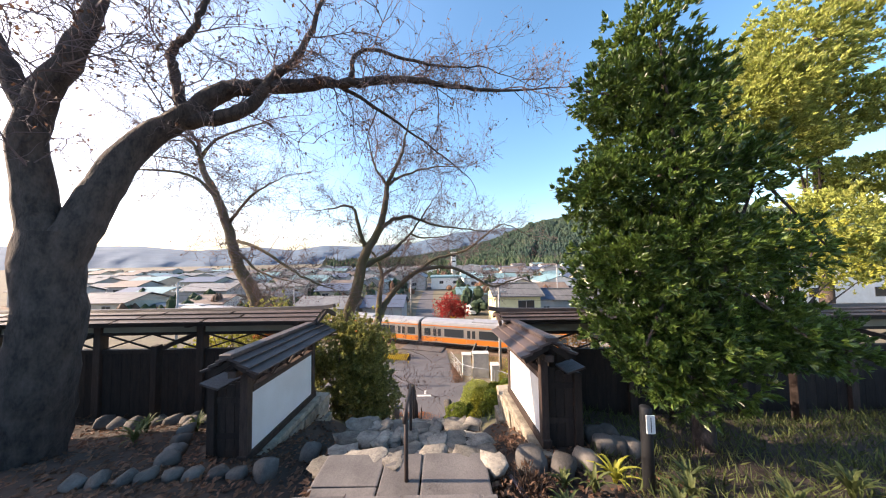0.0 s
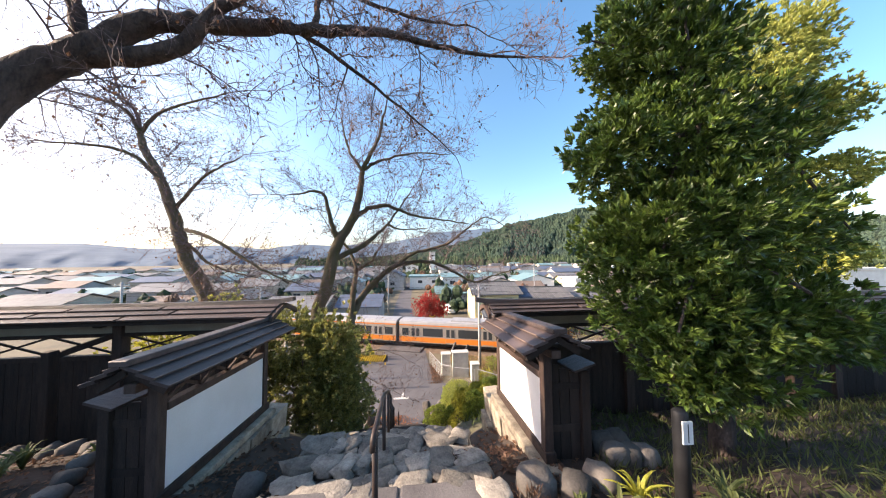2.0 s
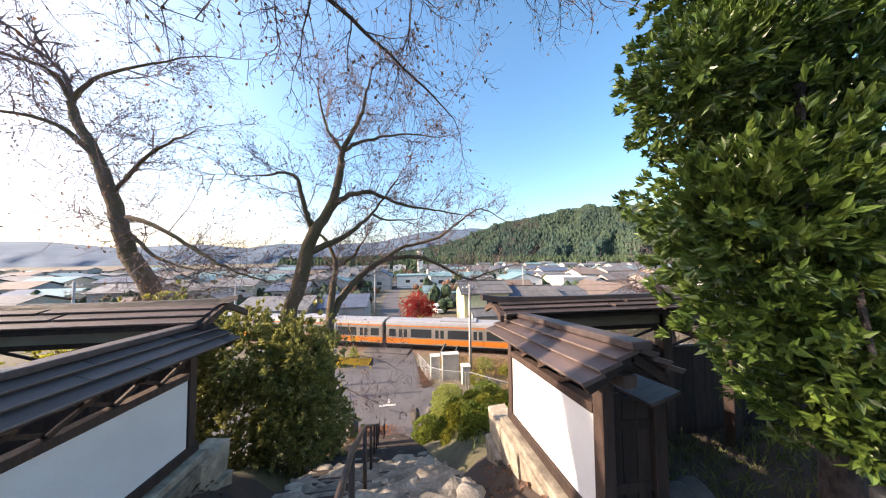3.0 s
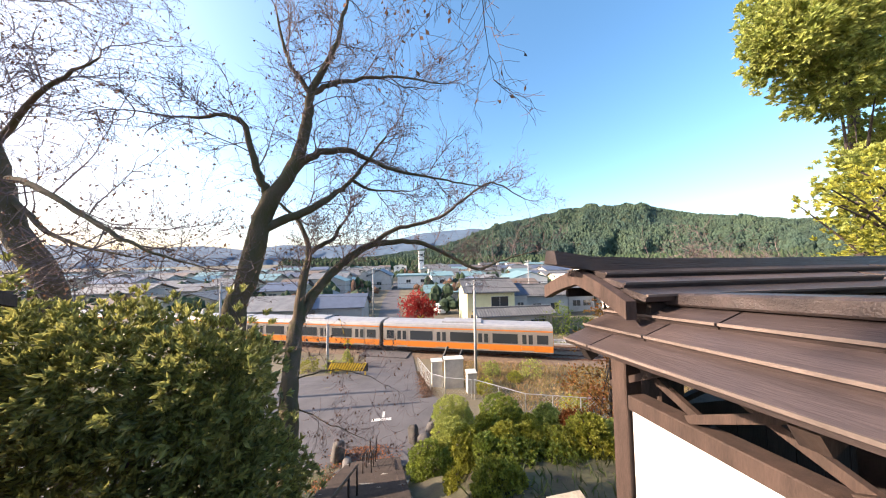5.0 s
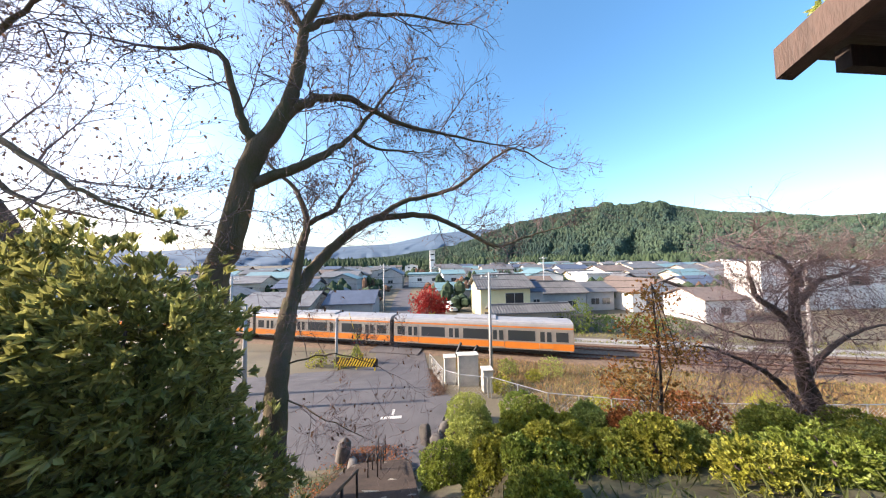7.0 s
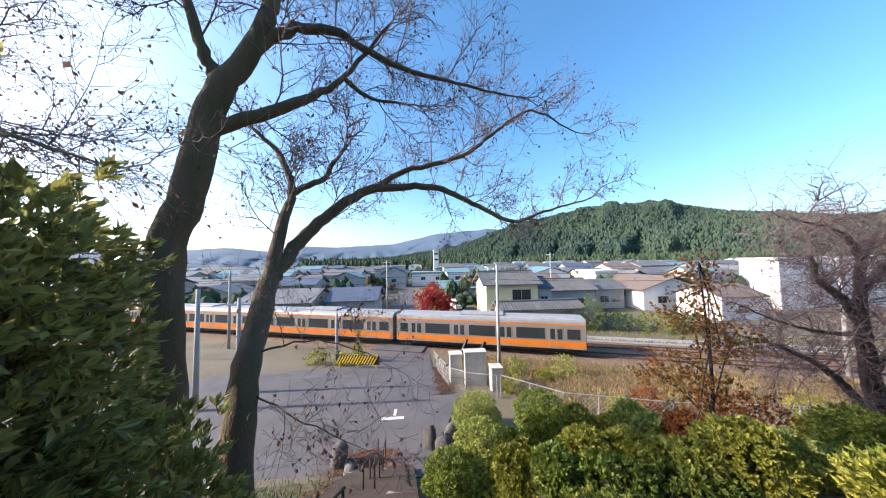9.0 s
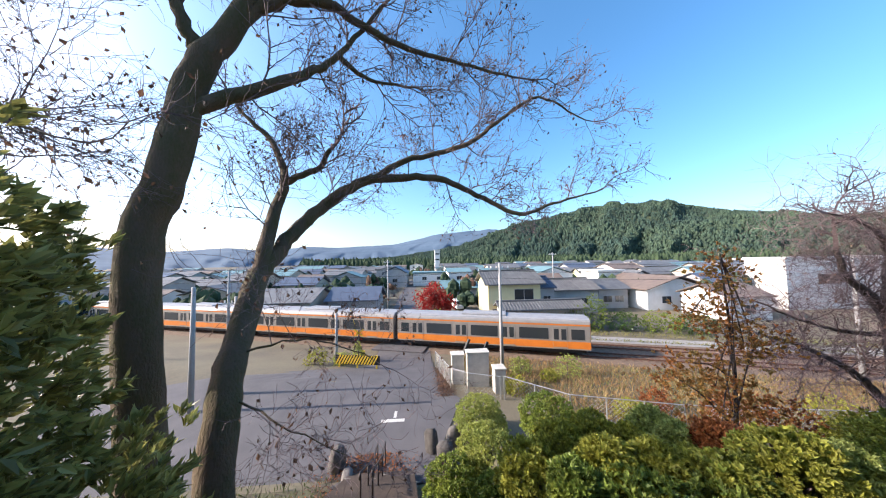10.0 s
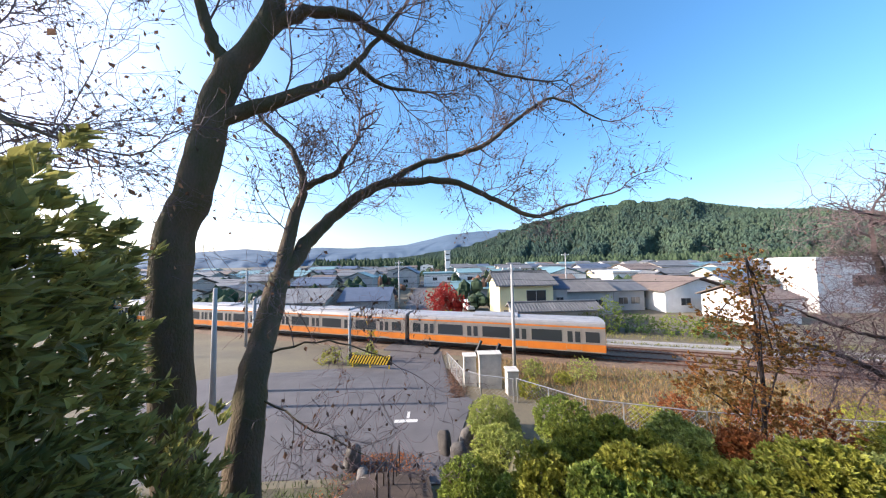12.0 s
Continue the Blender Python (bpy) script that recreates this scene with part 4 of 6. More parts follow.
def evergreen(name, label, base, trunk_top, r0, blobs, count, mat, length, width, seed, group="", per=11, low=0.25, limbs=22, rough=0.3):
    rng = np.random.default_rng(seed)
    ob = thing(name, label, "tree", base, group)
    c = spline([base, (np.array(base) * 0.5 + np.array(trunk_top) * 0.5) + np.array([0.12, -0.08, 0]), trunk_top], 8)
    v, f = tube_arrays(c, np.linspace(r0, r0 * 0.25, len(c)), 10)
    part("trunk", (v.tolist(), f.tolist()), "bark", ob, smooth=True)
    p, u = blob_points(rng, blobs, count, rough, low)
    pile = Pile()
    for k in range(limbs):
        s = c[rng.integers(4, len(c))]
        e = p[rng.integers(len(p))]
        q = spline([s, (s + e) / 2 + np.array([0, 0, 0.15]), e], 4)
        pile.add(*tube_arrays(q, np.linspace(r0 * 0.3, 0.012, len(q)), 5))
    part("branchwork", pile.arrays(), "bark", ob, kind="stuff")
    v, f = rosettes(rng, p, u + np.array([0, 0, 0.45]), per, length, width, 0.85)
    part("crown", (v.tolist(), f.tolist()), mat, ob, kind="stuff")
    return ob


evergreen("evergreen_tree", "dense dark glossy broadleaf evergreen beside the stairs", (4.1, 4.2, -1.4), (3.6, 4.1, 5.2), 0.15, [
    (3.4, 4.2, 5.3, 0.7, 0.7, 0.9), (2.75, 4.1, 4.5, 0.5, 0.6, 0.6), (3.5, 4.2, 4.2, 0.95, 0.9, 0.9), (4.1, 4.3, 4.7, 0.6, 0.7, 0.8), (3.3, 4.1, 3.1, 1.1, 1.0, 0.9), (2.4, 3.9, 2.9, 0.6, 0.6, 0.5),
    (4.6, 4.3, 3.2, 0.9, 0.9, 0.7), (3.5, 4.0, 2.0, 1.3, 1.1, 0.8), (2.6, 3.8, 1.6, 0.7, 0.7, 0.7), (5.0, 4.3, 1.9, 1.0, 0.9, 0.6), (3.1, 3.8, 0.9, 1.0, 0.8, 0.75), (4.4, 4.0, 0.8, 1.2, 0.9, 0.6), (3.4, 3.7, 0.2, 0.9, 0.6, 0.5), (5.4, 4.1, 0.5, 0.9, 0.8, 0.45)], 8200, "leaf_dark", 0.105, 0.042, 21, per=12)
evergreen("hinoki_tree", "tall yellow-green conifer with feathery sunlit sprays", (20.5, 14.0, -7.5), (20.0, 13.6, 13.5), 0.35, [
    (16.0, 12.4, 9.6, 2.6, 2.0, 2.2), (14.6, 12.3, 8.9, 1.4, 1.3, 1.2), (18.6, 12.8, 12.4, 3.2, 2.2, 2.3), (20.4, 12.8, 9.2, 2.6, 2.0, 1.4), (17.6, 12.6, 7.4, 1.9, 1.6, 1.0), (18.8, 12.4, 3.4, 1.9, 1.5, 1.7), (21.2, 12.6, 5.8, 2.2, 1.7, 1.0), (20.6, 12.6, 1.6, 1.9, 1.5, 1.0)], 9000, "leaf_yellow", 0.2, 0.09, 22, per=10, low=0.55, limbs=8)
evergreen("oak_tree", "olive green tree with thin autumn foliage beyond the fence", (12.6, 9.5, -3.6), (12.4, 9.6, 2.6), 0.16, [
    (11.0, 9.4, 1.9, 1.3, 1.1, 0.8), (12.8, 9.6, 2.7, 1.7, 1.2, 0.8), (11.8, 9.4, 0.9, 1.6, 1.2, 0.6), (14.2, 9.6, 1.3, 1.7, 1.2, 0.9)], 750, "leaf_olive", 0.13, 0.06, 23, per=8, low=0.3, limbs=40)
evergreen("maple_tree", "bright red autumn maple beyond the railway", (1.1, 49.5, PLAIN), (1.1, 49.5, -6.8), 0.16, [
    (0.2, 49.5, -6.9, 2.2, 1.8, 1.4), (2.4, 49.5, -7.3, 2.1, 1.8, 1.4), (1.2, 49.5, -5.7, 1.7, 1.6, 1.2), (1.2, 49, -8.3, 2.9, 1.7, 1.1), (3.4, 49.2, -8.2, 1.4, 1.4, 0.9)], 1300, "leaf_red", 0.24, 0.13, 24, per=9, limbs=14)


# ---- shrubs on the slope ----
shrub("evergreen_shrub", "large evergreen shrub beside the stairs and wing wall", [(-2.75, 8.8, -1.1, 1.0, 0.85, 1.2), (-2.8, 8.7, -2.4, 1.1, 0.9, 1.3), (-4.2, 8.9, -0.9, 1.3, 0.95, 1.15), (-4.2, 8.7, -2.4, 1.4, 1.0, 1.3), (-5.8, 9.0, -0.8, 1.3, 1.0, 1.2), (-6.0, 8.9, -2.2, 1.4, 1.0, 1.3), (-3.0, 9.6, -1.9, 0.75, 0.6, 1.3), (-2.5, 9.7, -3.2, 0.9, 0.8, 0.9)], "leaf_mid", 7000, 0.12, 0.045, (-3.6, 8.9, -3.7), per=11, seed=31, low=0.5, rough=0.35)
shrub("autumn_shrub", "yellow and orange tinged shrub behind the roofed fence", [(-7.4, 9.6, -0.9, 1.1, 1.0, 1.2), (-8.6, 10.0, -1.5, 1.2, 1.0, 1.2)], "leaf_olive", 700, 0.12, 0.05, (-7.8, 9.7, -3.9), per=9, seed=32)

for k, (x, y, r, mat) in enumerate([(6.5, 9.8, 0.75, "leaf_shrub"), (7.4, 11.7, 0.7, "leaf_shrub"), (8.3, 10.7, 0.8, "leaf_shrub"), (9.9, 11.0, 0.8, "leaf_shrub"), (11.6, 11.4, 0.9, "leaf_shrub"), (13.3, 12.2, 0.9, "leaf_olive"), (15.2, 12.6, 1.0, "leaf_shrub"), (12.4, 9.6, 0.9, "leaf_shrub"), (14.8, 10.6, 1.0, "leaf_olive"), (17.5, 13.4, 1.0, "leaf_shrub"), (5.2, 9.6, 0.6, "leaf_olive")]):
    g = ground_z(x, y)
    shrub("slope_shrub", "loose leafy green shrub on the slope below the fence", [(x, y, g + 0.25 * r, r, r * 0.8, r * 0.6), (x + 0.7 * r, y + 0.1, g + 0.15 * r, r * 0.7, r * 0.7, r * 0.5)], mat, int(1600 * r * r), 0.085, 0.042, (x, y, g), per=9, seed=140 + k, group="loose shrubs on the slope", low=0.6, rough=0.4)

# x, y, z of the dome's middle, its radius and its leaf
TOPIARY = [
    (2.46, 19.95, -8.38, 1.08, "leaf_yellow"), (1.65, 15.12, -6.35, 0.72, "leaf_yellow"), (4.31, 16.81, -6.67, 0.96, "leaf_shrub"), (2.3, 12.05, -4.13, 0.35, "leaf_olive"), (1.67, 11.71, -4.34, 0.51, "leaf_olive"),
    (0.65, 14.31, -6.61, 0.7, "leaf_shrub"), (3.08, 12.33, -4.2, 0.37, "leaf_olive"), (4.29, 12.36, -4.21, 0.38, "leaf_yellow"), (3.11, 10.99, -3.8, 0.34, "leaf_olive"), (2.5, 11.08, -3.81, 0.36, "leaf_olive"),
    (1.92, 10.9, -3.88, 0.31, "leaf_shrub"), (4.37, 10.54, -3.56, 0.46, "leaf_olive"), (5.1, 10.53, -3.66, 0.34, "leaf_yellow"), (4.6, 11.45, -3.93, 0.36, "leaf_rust"), (1.37, 12.42, -5.29, 0.4, "leaf_shrub"),
    (3.53, 10.86, -3.81, 0.29, "leaf_olive"), (3.71, 10.55, -3.69, 0.31, "leaf_olive"), (3.53, 12.0, -4.17, 0.27, "leaf_olive"), (4.26, 11.82, -4.09, 0.31, "leaf_yellow"), (1.75, 9.5, -3.6, 0.5, "leaf_olive"),
    (2.5, 10.6, -4.1, 0.6, "leaf_shrub"), (1.5, 11.6, -5.2, 0.5, "leaf_olive"), (3.6, 10.4, -4.0, 0.55, "leaf_shrub"), (9.6, 12.2, -5.0, 0.8, "leaf_shrub"), (11.0, 13.2, -5.7, 0.9, "leaf_olive"),
    (5.2, 11.6, -4.7, 0.6, "leaf_shrub"), (12.6, 14.6, -6.8, 0.9, "leaf_olive"), (14.6, 13.8, -6.2, 0.8, "leaf_shrub"),
]
TONES = {"leaf_yellow": "yellow-green", "leaf_olive": "olive green", "leaf_shrub": "mid green", "leaf_rust": "rusty orange"}
for k, (x, y, z, r, mat) in enumerate(TOPIARY):
    g = ground_z(x, y)
    low = max(0.3, z - g) / 2
    shrub("round_shrub", TONES[mat] + " clipped round shrub on the slope below the stairs", [(x, y, z, r, r * 0.95, r * 0.9), (x + 0.25 * r, y - 0.2 * r, z - low * 0.7, r * 0.95, r * 0.9, low + 0.3 * r)], mat, int(2300 * r * r) + 500, 0.075, 0.042, (x, y, g), per=9, spread=1.1, seed=40 + k, group="round shrubs on the slope", low=0.8, rough=0.16)
evergreen("sapling", "young tree with rusty orange leaves among the shrubs", (7.2, 13.5, -7.0), (7.3, 13.5, -1.0), 0.06, [(7.3, 13.5, -1.4, 0.7, 0.6, 0.6), (7.0, 13.5, -2.4, 0.9, 0.7, 0.6), (7.9, 13.5, -3.2, 1.0, 0.7, 0.5), (6.4, 13.5, -3.8, 1.1, 0.7, 0.5), (7.6, 13.5, -4.6, 1.2, 0.8, 0.5), (6.3, 13.6, -5.3, 1.2, 0.8, 0.5)], 1500, "leaf_autumn", 0.085, 0.045, 25, per=6, limbs=14, low=0.15)
shrub("rusty_shrub", "orange and russet leaved shrub among the green ones", [(9.6, 14.2, -5.6, 0.9, 0.7, 0.7), (8.4, 13.9, -5.9, 0.8, 0.6, 0.6)], "leaf_rust", 420, 0.09, 0.045, (9.0, 14.1, -6.9), per=7, seed=57, low=0.3)
shrub("rusty_shrub", "orange tinged leafy shrub behind the wing wall", [(-5.3, 8.1, -0.2, 0.55, 0.4, 0.35), (-4.9, 7.8, -1.9, 0.45, 0.25, 0.3)], "leaf_rust", 330, 0.1, 0.045, (-5.2, 8.3, -3.2), per=8, seed=58, low=0.3)


# ---- railway ----
def track(off, name):
    ob = thing(name, "rusty railway track on brown ballast", "track", (0, 0, 0), "railway tracks", "structure")
    bm = bmesh.new()
    vs = [bm.verts.new(TRACK_POSE @ Vector((x, off + y, z - 0.0))) for x in (-150, 150) for y, z in ((-2.4, -0.05), (-1.4, 0.02), (1.4, 0.02), (2.4, -0.05))]
    for k in range(3):
        bm.faces.new([vs[k], vs[k + 1], vs[k + 5], vs[k + 4]])
    bmesh.ops.recalc_face_normals(bm, faces=bm.faces[:])
    part("ballast", bm, "ballast", ob)
    for s in (-0.535, 0.535):
        part("rail", one_box(-150, 150, off + s - 0.035, off + s + 0.035, 0.03, 0.15, TRACK_POSE), "rust", ob)
    bm = bmesh.new()
    for k in range(-70, 110):
        vs = [bm.verts.new(TRACK_POSE @ Vector((k * 0.6 + a, off + b, 0.06))) for a, b in ((-0.1, -1), (0.1, -1), (0.1, 1), (-0.1, 1))]
        bm.faces.new(vs)
    part("sleepers", bm, "rust", ob, kind="stuff")


track(1.45, "track_1")
track(4.3, "track_2")


def crossing_deck():
    ob = thing("crossing_deck", "grey level crossing deck between the rails", "crossing", (-2, 36.5, PLAIN), kind="structure")
    for off in (-0.4, 1.45, 3.2, 4.9):
        part("panel", one_box(-2.2, 3.6, off - 0.95, off + 0.95, -0.1, 0.135, TRACK_POSE), "asphalt", ob)


crossing_deck()


def side_profile(bm, x0, x1, w, z0, z1, round_=0.45):
    """A carriage body with a curved roof."""
    prof = [(-w, z0), (-w, z1 - round_), (-w * 0.93, z1 - round_ * 0.45), (-w * 0.7, z1 - round_ * 0.12), (0, z1), (w * 0.7, z1 - round_ * 0.12), (w * 0.93, z1 - round_ * 0.45), (w, z1 - round_), (w, z0)]
    a = [bm.verts.new((x0, y, z)) for y, z in prof]
    b = [bm.verts.new((x1, y, z)) for y, z in prof]
    n = len(prof)
    for k in range(n):
        bm.faces.new([a[k], a[(k + 1) % n], b[(k + 1) % n], b[k]])
    bm.faces.new(a)
    bm.faces.new(b[::-1])
    bmesh.ops.recalc_face_normals(bm, faces=bm.faces[:])
    return bm


def carriage(cab):
    ob = thing("train_carriage", "steel commuter train carriage with orange stripes", "train", (0, 0, 0), "carriages of the train")
    L, W = 19.5, 1.42
    part("body", side_profile(bmesh.new(), 0.25, L + 0.25, W, 0.75, 3.62), "train_steel", ob)
    part("roof", side_profile(bmesh.new(), 0.2, L + 0.3, W * 0.93, 3.3, 3.68, 0.3), "train_roof", ob)
    part("underframe", one_box(0.6, L - 0.1, -1.2, 1.2, 0.4, 0.76), "black", ob)
    for s in (-1, 1):
        face = s * (W + 0.006)
        part("lower_stripe", one_box(0.26, L + 0.24, min(face, s * W), max(face, s * W), 0.85, 1.5), "orange", ob, "wide orange stripe below the windows")
        part("upper_stripe", one_box(0.26, L + 0.24, min(face, s * W), max(face, s * W), 2.98, 3.12), "orange", ob, "thin orange stripe at the eaves")
        out = s * (W + 0.02)
        doors = [2.6 + 4.83 * k for k in range(4)]
        for d in doors:
            door = part("door", one_box(d - 0.66, d + 0.66, min(out, s * W), max(out, s * W), 0.85, 2.85), "train_steel", ob)
            for e in (-0.33, 0.33):
                part("door_window", one_box(d + e - 0.22, d + e + 0.22, min(out, out + s * 0.008), max(out, out + s * 0.008), 1.65, 2.65), "pane", door)
            part("door_stripe", one_box(d - 0.64, d + 0.64, min(out, out + s * 0.006), max(out, out + s * 0.006), 0.95, 1.48), "orange", door)
        for a, b in zip(doors, doors[1:]):
            part("window", one_box(a + 1.05, b - 1.05, min(out, s * W), max(out, s * W), 1.65, 2.7), "pane", ob)
        part("window", one_box(0.7, doors[0] - 1.0, min(out, s * W), max(out, s * W), 1.7, 2.65), "pane", ob)
        part("window", one_box(doors[3] + 1.0, L - 0.25, min(out, s * W), max(out, s * W), 1.7, 2.65), "pane", ob)
    for x in (3.2, L - 2.8):
        bogie = part("bogie", one_box(x - 1.3, x + 1.3, -1.05, 1.05, 0.25, 0.62), "black", ob, bevel=0.05)
        for w in (-1.0, 1.0):
            for s in (-0.55, 0.55):
                part("wheel", tube([(x + w, s - 0.06, 0.43), (x + w, s + 0.06, 0.43)], 0.42, 16), "iron", bogie)
    part("air_conditioner", one_box(L * 0.38, L * 0.62, -0.95, 0.95, 3.6, 3.82), "train_roof", ob, "grey roof air-conditioning unit", bevel=0.06)
    part("gangway", one_box(-0.26, 0.27, -0.6, 0.6, 0.95, 3.2), "black", ob)
    if cab:
        part("cab_front", one_box(L + 0.24, L + 0.32, -1.3, 1.3, 0.9, 3.3), "orange", ob, "orange and steel cab end", bevel=0.03)
        part("windscreen", one_box(L + 0.32, L + 0.335, -1.15, 1.15, 1.9, 3.0), "pane", ob)
        for s in (-0.95, 0.95):
            part("tail_lamp", tube([(L + 0.3, s, 1.5), (L + 0.36, s, 1.5)], 0.1, 12), "leaf_red", ob, "round red tail lamp")
    return ob


base_car = carriage(False)
CAR_POSE = TRACK_POSE @ Matrix.Translation((0, 1.45, 0.12))
for k in (1, 2, 3):
    copy_thing(base_car, CAR_POSE @ Matrix.Translation((-20.0 * k, 0, 0)))
tail_car = carriage(True)
tail_car.matrix_basis = CAR_POSE
base_car.matrix_basis = CAR_POSE @ Matrix.Translation((-80.0, 0, 0))


# ---- by the crossing ----
def striped_barrier():
    ob = thing("crossing_barrier", "yellow and black striped metal barrier beside the crossing", "barrier", (-5.8, 29.8, ground_z(-5.8, 29.8)))
    m = Matrix.Translation((-5.8, 29.8, ground_z(-5.8, 29.8))) @ Matrix.Rotation(radians(-12), 4, "Z")
    for k in range(14):
        x = -1.7 + k * 0.25
        bm = bmesh.new()
        q = [(x - 0.2, 0.35), (x - 0.075, 0.35), (x + 0.325, 1.05), (x + 0.2, 1.05)]
        f = [bm.verts.new(m @ Vector((a, -0.02, b))) for a, b in q] + [bm.verts.new(m @ Vector((a, 0.02, b))) for a, b in q]
        for g in ((0, 1, 2, 3), (7, 6, 5, 4), (0, 4, 5, 1), (1, 5, 6, 2), (2, 6, 7, 3), (3, 7, 4, 0)):
            bm.faces.new([f[i] for i in g])
        bmesh.ops.recalc_face_normals(bm, faces=bm.faces[:])
        part("stripe", bm, "yellow", ob)
    part("board", one_box(-1.9, 2.0, 0.022, 0.05, 0.33, 1.07, m), "black", ob)
    for x in (-1.6, 0.0, 1.7):
        part("leg", one_box(x - 0.05, x + 0.05, 0.05, 0.15, -0.1, 1.1, m), "yellow", ob)


striped_barrier()


def gate_block(x0, x1, y, h, name="concrete_pillar", d=0.7):
    z = ground_z((x0 + x1) / 2, y)
    ob = thing(name, "weathered pale concrete pillar beside the crossing road", "pillar", ((x0 + x1) / 2, y, z), "concrete pillars")
    part("shaft", one_box(x0, x1, y - d / 2, y + d / 2, z - 0.2, z + h), "concrete", ob, bevel=0.02)
    part("cap", one_box(x0 - 0.05, x1 + 0.05, y - d / 2 - 0.05, y + d / 2 + 0.05, z + h, z + h + 0.1), "concrete", ob, bevel=0.02)


gate_block(1.75, 2.6, 26.0, 2.0)
gate_block(2.75, 4.25, 25.6, 2.25)
gate_block(4.3, 5.0, 24.3, 1.5)


def chain_fence(points, h, label):
    ob = thing("wire_fence", label, "fence", (*points[0], ground_z(*points[0])), "wire mesh fences")
    pile = Pile()
    for (xa, ya), (xb, yb) in zip(points, points[1:]):
        a, b = Vector((xa, ya, ground_z(xa, ya))), Vector((xb, yb, ground_z(xb, yb)))
        n = max(1, round((b - a).length / 1.9))
        for k in range(n + 1):
            p = a.lerp(b, k / n)
            part("post", tube([p - Vector((0, 0, 0.2)), p + Vector((0, 0, h))], 0.035, 6), "steel", ob)
        up = Vector((0, 0, h))
        part("top_rail", tube([a + up, b + up], 0.025, 6), "steel", ob)
        m = int((b - a).length / 0.22)
        for k in range(m):
            for s in (1, -1):
                u0, u1 = (k / m, (k + h / 0.22 / 1.0) / m) if s > 0 else ((k + h / 0.22) / m, k / m)
                u0c, u1c = min(1, max(0, u0)), min(1, max(0, u1))
                z0 = 0.05 + (h - 0.05) * ((u0c - u0) / (u1 - u0))
                z1 = 0.05 + (h - 0.05) * ((u1c - u0) / (u1 - u0))
                pile.add(*tube_arrays([a.lerp(b, u0c) + Vector((0, 0, z0)), a.lerp(b, u1c) + Vector((0, 0, z1))], [0.005, 0.005], 3))
    part("mesh", pile.arrays(), "steel", ob, kind="stuff")


chain_fence([(4.6, 23.0), (7.3, 20.6), (12.0, 19.2), (19.0, 17.9), (30.0, 17.0)], 1.35, "grey wire mesh fence along the railway bank")
chain_fence([(0.75, 30.4), (1.6, 25.0), (2.6, 23.8), (4.4, 23.1)], 1.3, "grey wire mesh fence beside the road")


def utility_pole(x, y, h, label="grey concrete utility pole with wires", arms=1, base=PLAIN):
    ob = thing("utility_pole", label, "pole", (x, y, base), "utility poles")
    part("shaft", tube([(x, y, base - 0.2), (x, y, base + h)], [0.16, 0.1], 10), "grey_wall", ob, smooth=True)
    for k in range(arms):
        z = base + h - 0.5 - 0.7 * k
        part("crossarm", one_box(x - 0.8, x + 0.8, y - 0.05, y + 0.05, z, z + 0.1), "steel", ob)
        for s in (-0.7, -0.25, 0.25, 0.7):
            part("insulator", tube([(x + s, y, z + 0.1), (x + s, y, z + 0.25)], 0.05, 6), "white_paint", ob)
    return (x, y, base + h)


def wire(a, b, sag=0.4, r=0.014):
    p = [Vector(a).lerp(Vector(b), k / 12) - Vector((0, 0, sag * 4 * (k / 12) * (1 - k / 12))) for k in range(13)]
    ob = new("wire", mesh_of("wire", *[q.tolist() for q in tube_arrays([tuple(v) for v in p], [r] * 13, 4)], "black"))
    return tagged(ob, "thin black overhead cable between poles", "cable", "overhead cables")


P1 = utility_pole(6.0, 28.2, 9.3)
P2 = utility_pole(-8.2, 32.0, 5.0, arms=0)
P3 = utility_pole(-22, 38, 9.0)
P8 = utility_pole(-13.2, 23.3, 7.0, arms=0, base=-9.25)
P9 = utility_pole(-12.2, 25.2, 6.2, arms=1, base=-9.25)
P4 = utility_pole(33, 25.5, 9.5)
P5 = utility_pole(-7.4, 58, 10.0, arms=2)
P6 = utility_pole(26, 59, 11, arms=1)
P7 = utility_pole(-34, 33, 10.0, arms=2)
for dz in (0, 0.6, 1.2):
    wire((P1[0], P1[1], P1[2] - dz), (P3[0], P3[1], P3[2] - dz))
    wire((P1[0], P1[1], P1[2] - dz), (P4[0], P4[1], P4[2] - dz))
for dz in (0.3, 1.0):
    wire((P3[0], P3[1], P3[2] - dz), (P7[0], P7[1], P7[2] - dz))
    wire((P3[0], P3[1], P3[2] - dz - 1), (-68, 44, -2.2 - dz))


# ---- houses ----
SPREAD = 1.157                         # the town plan is drawn to this scale from the foot of the gate
HOMES = []                             # the plots taken so far


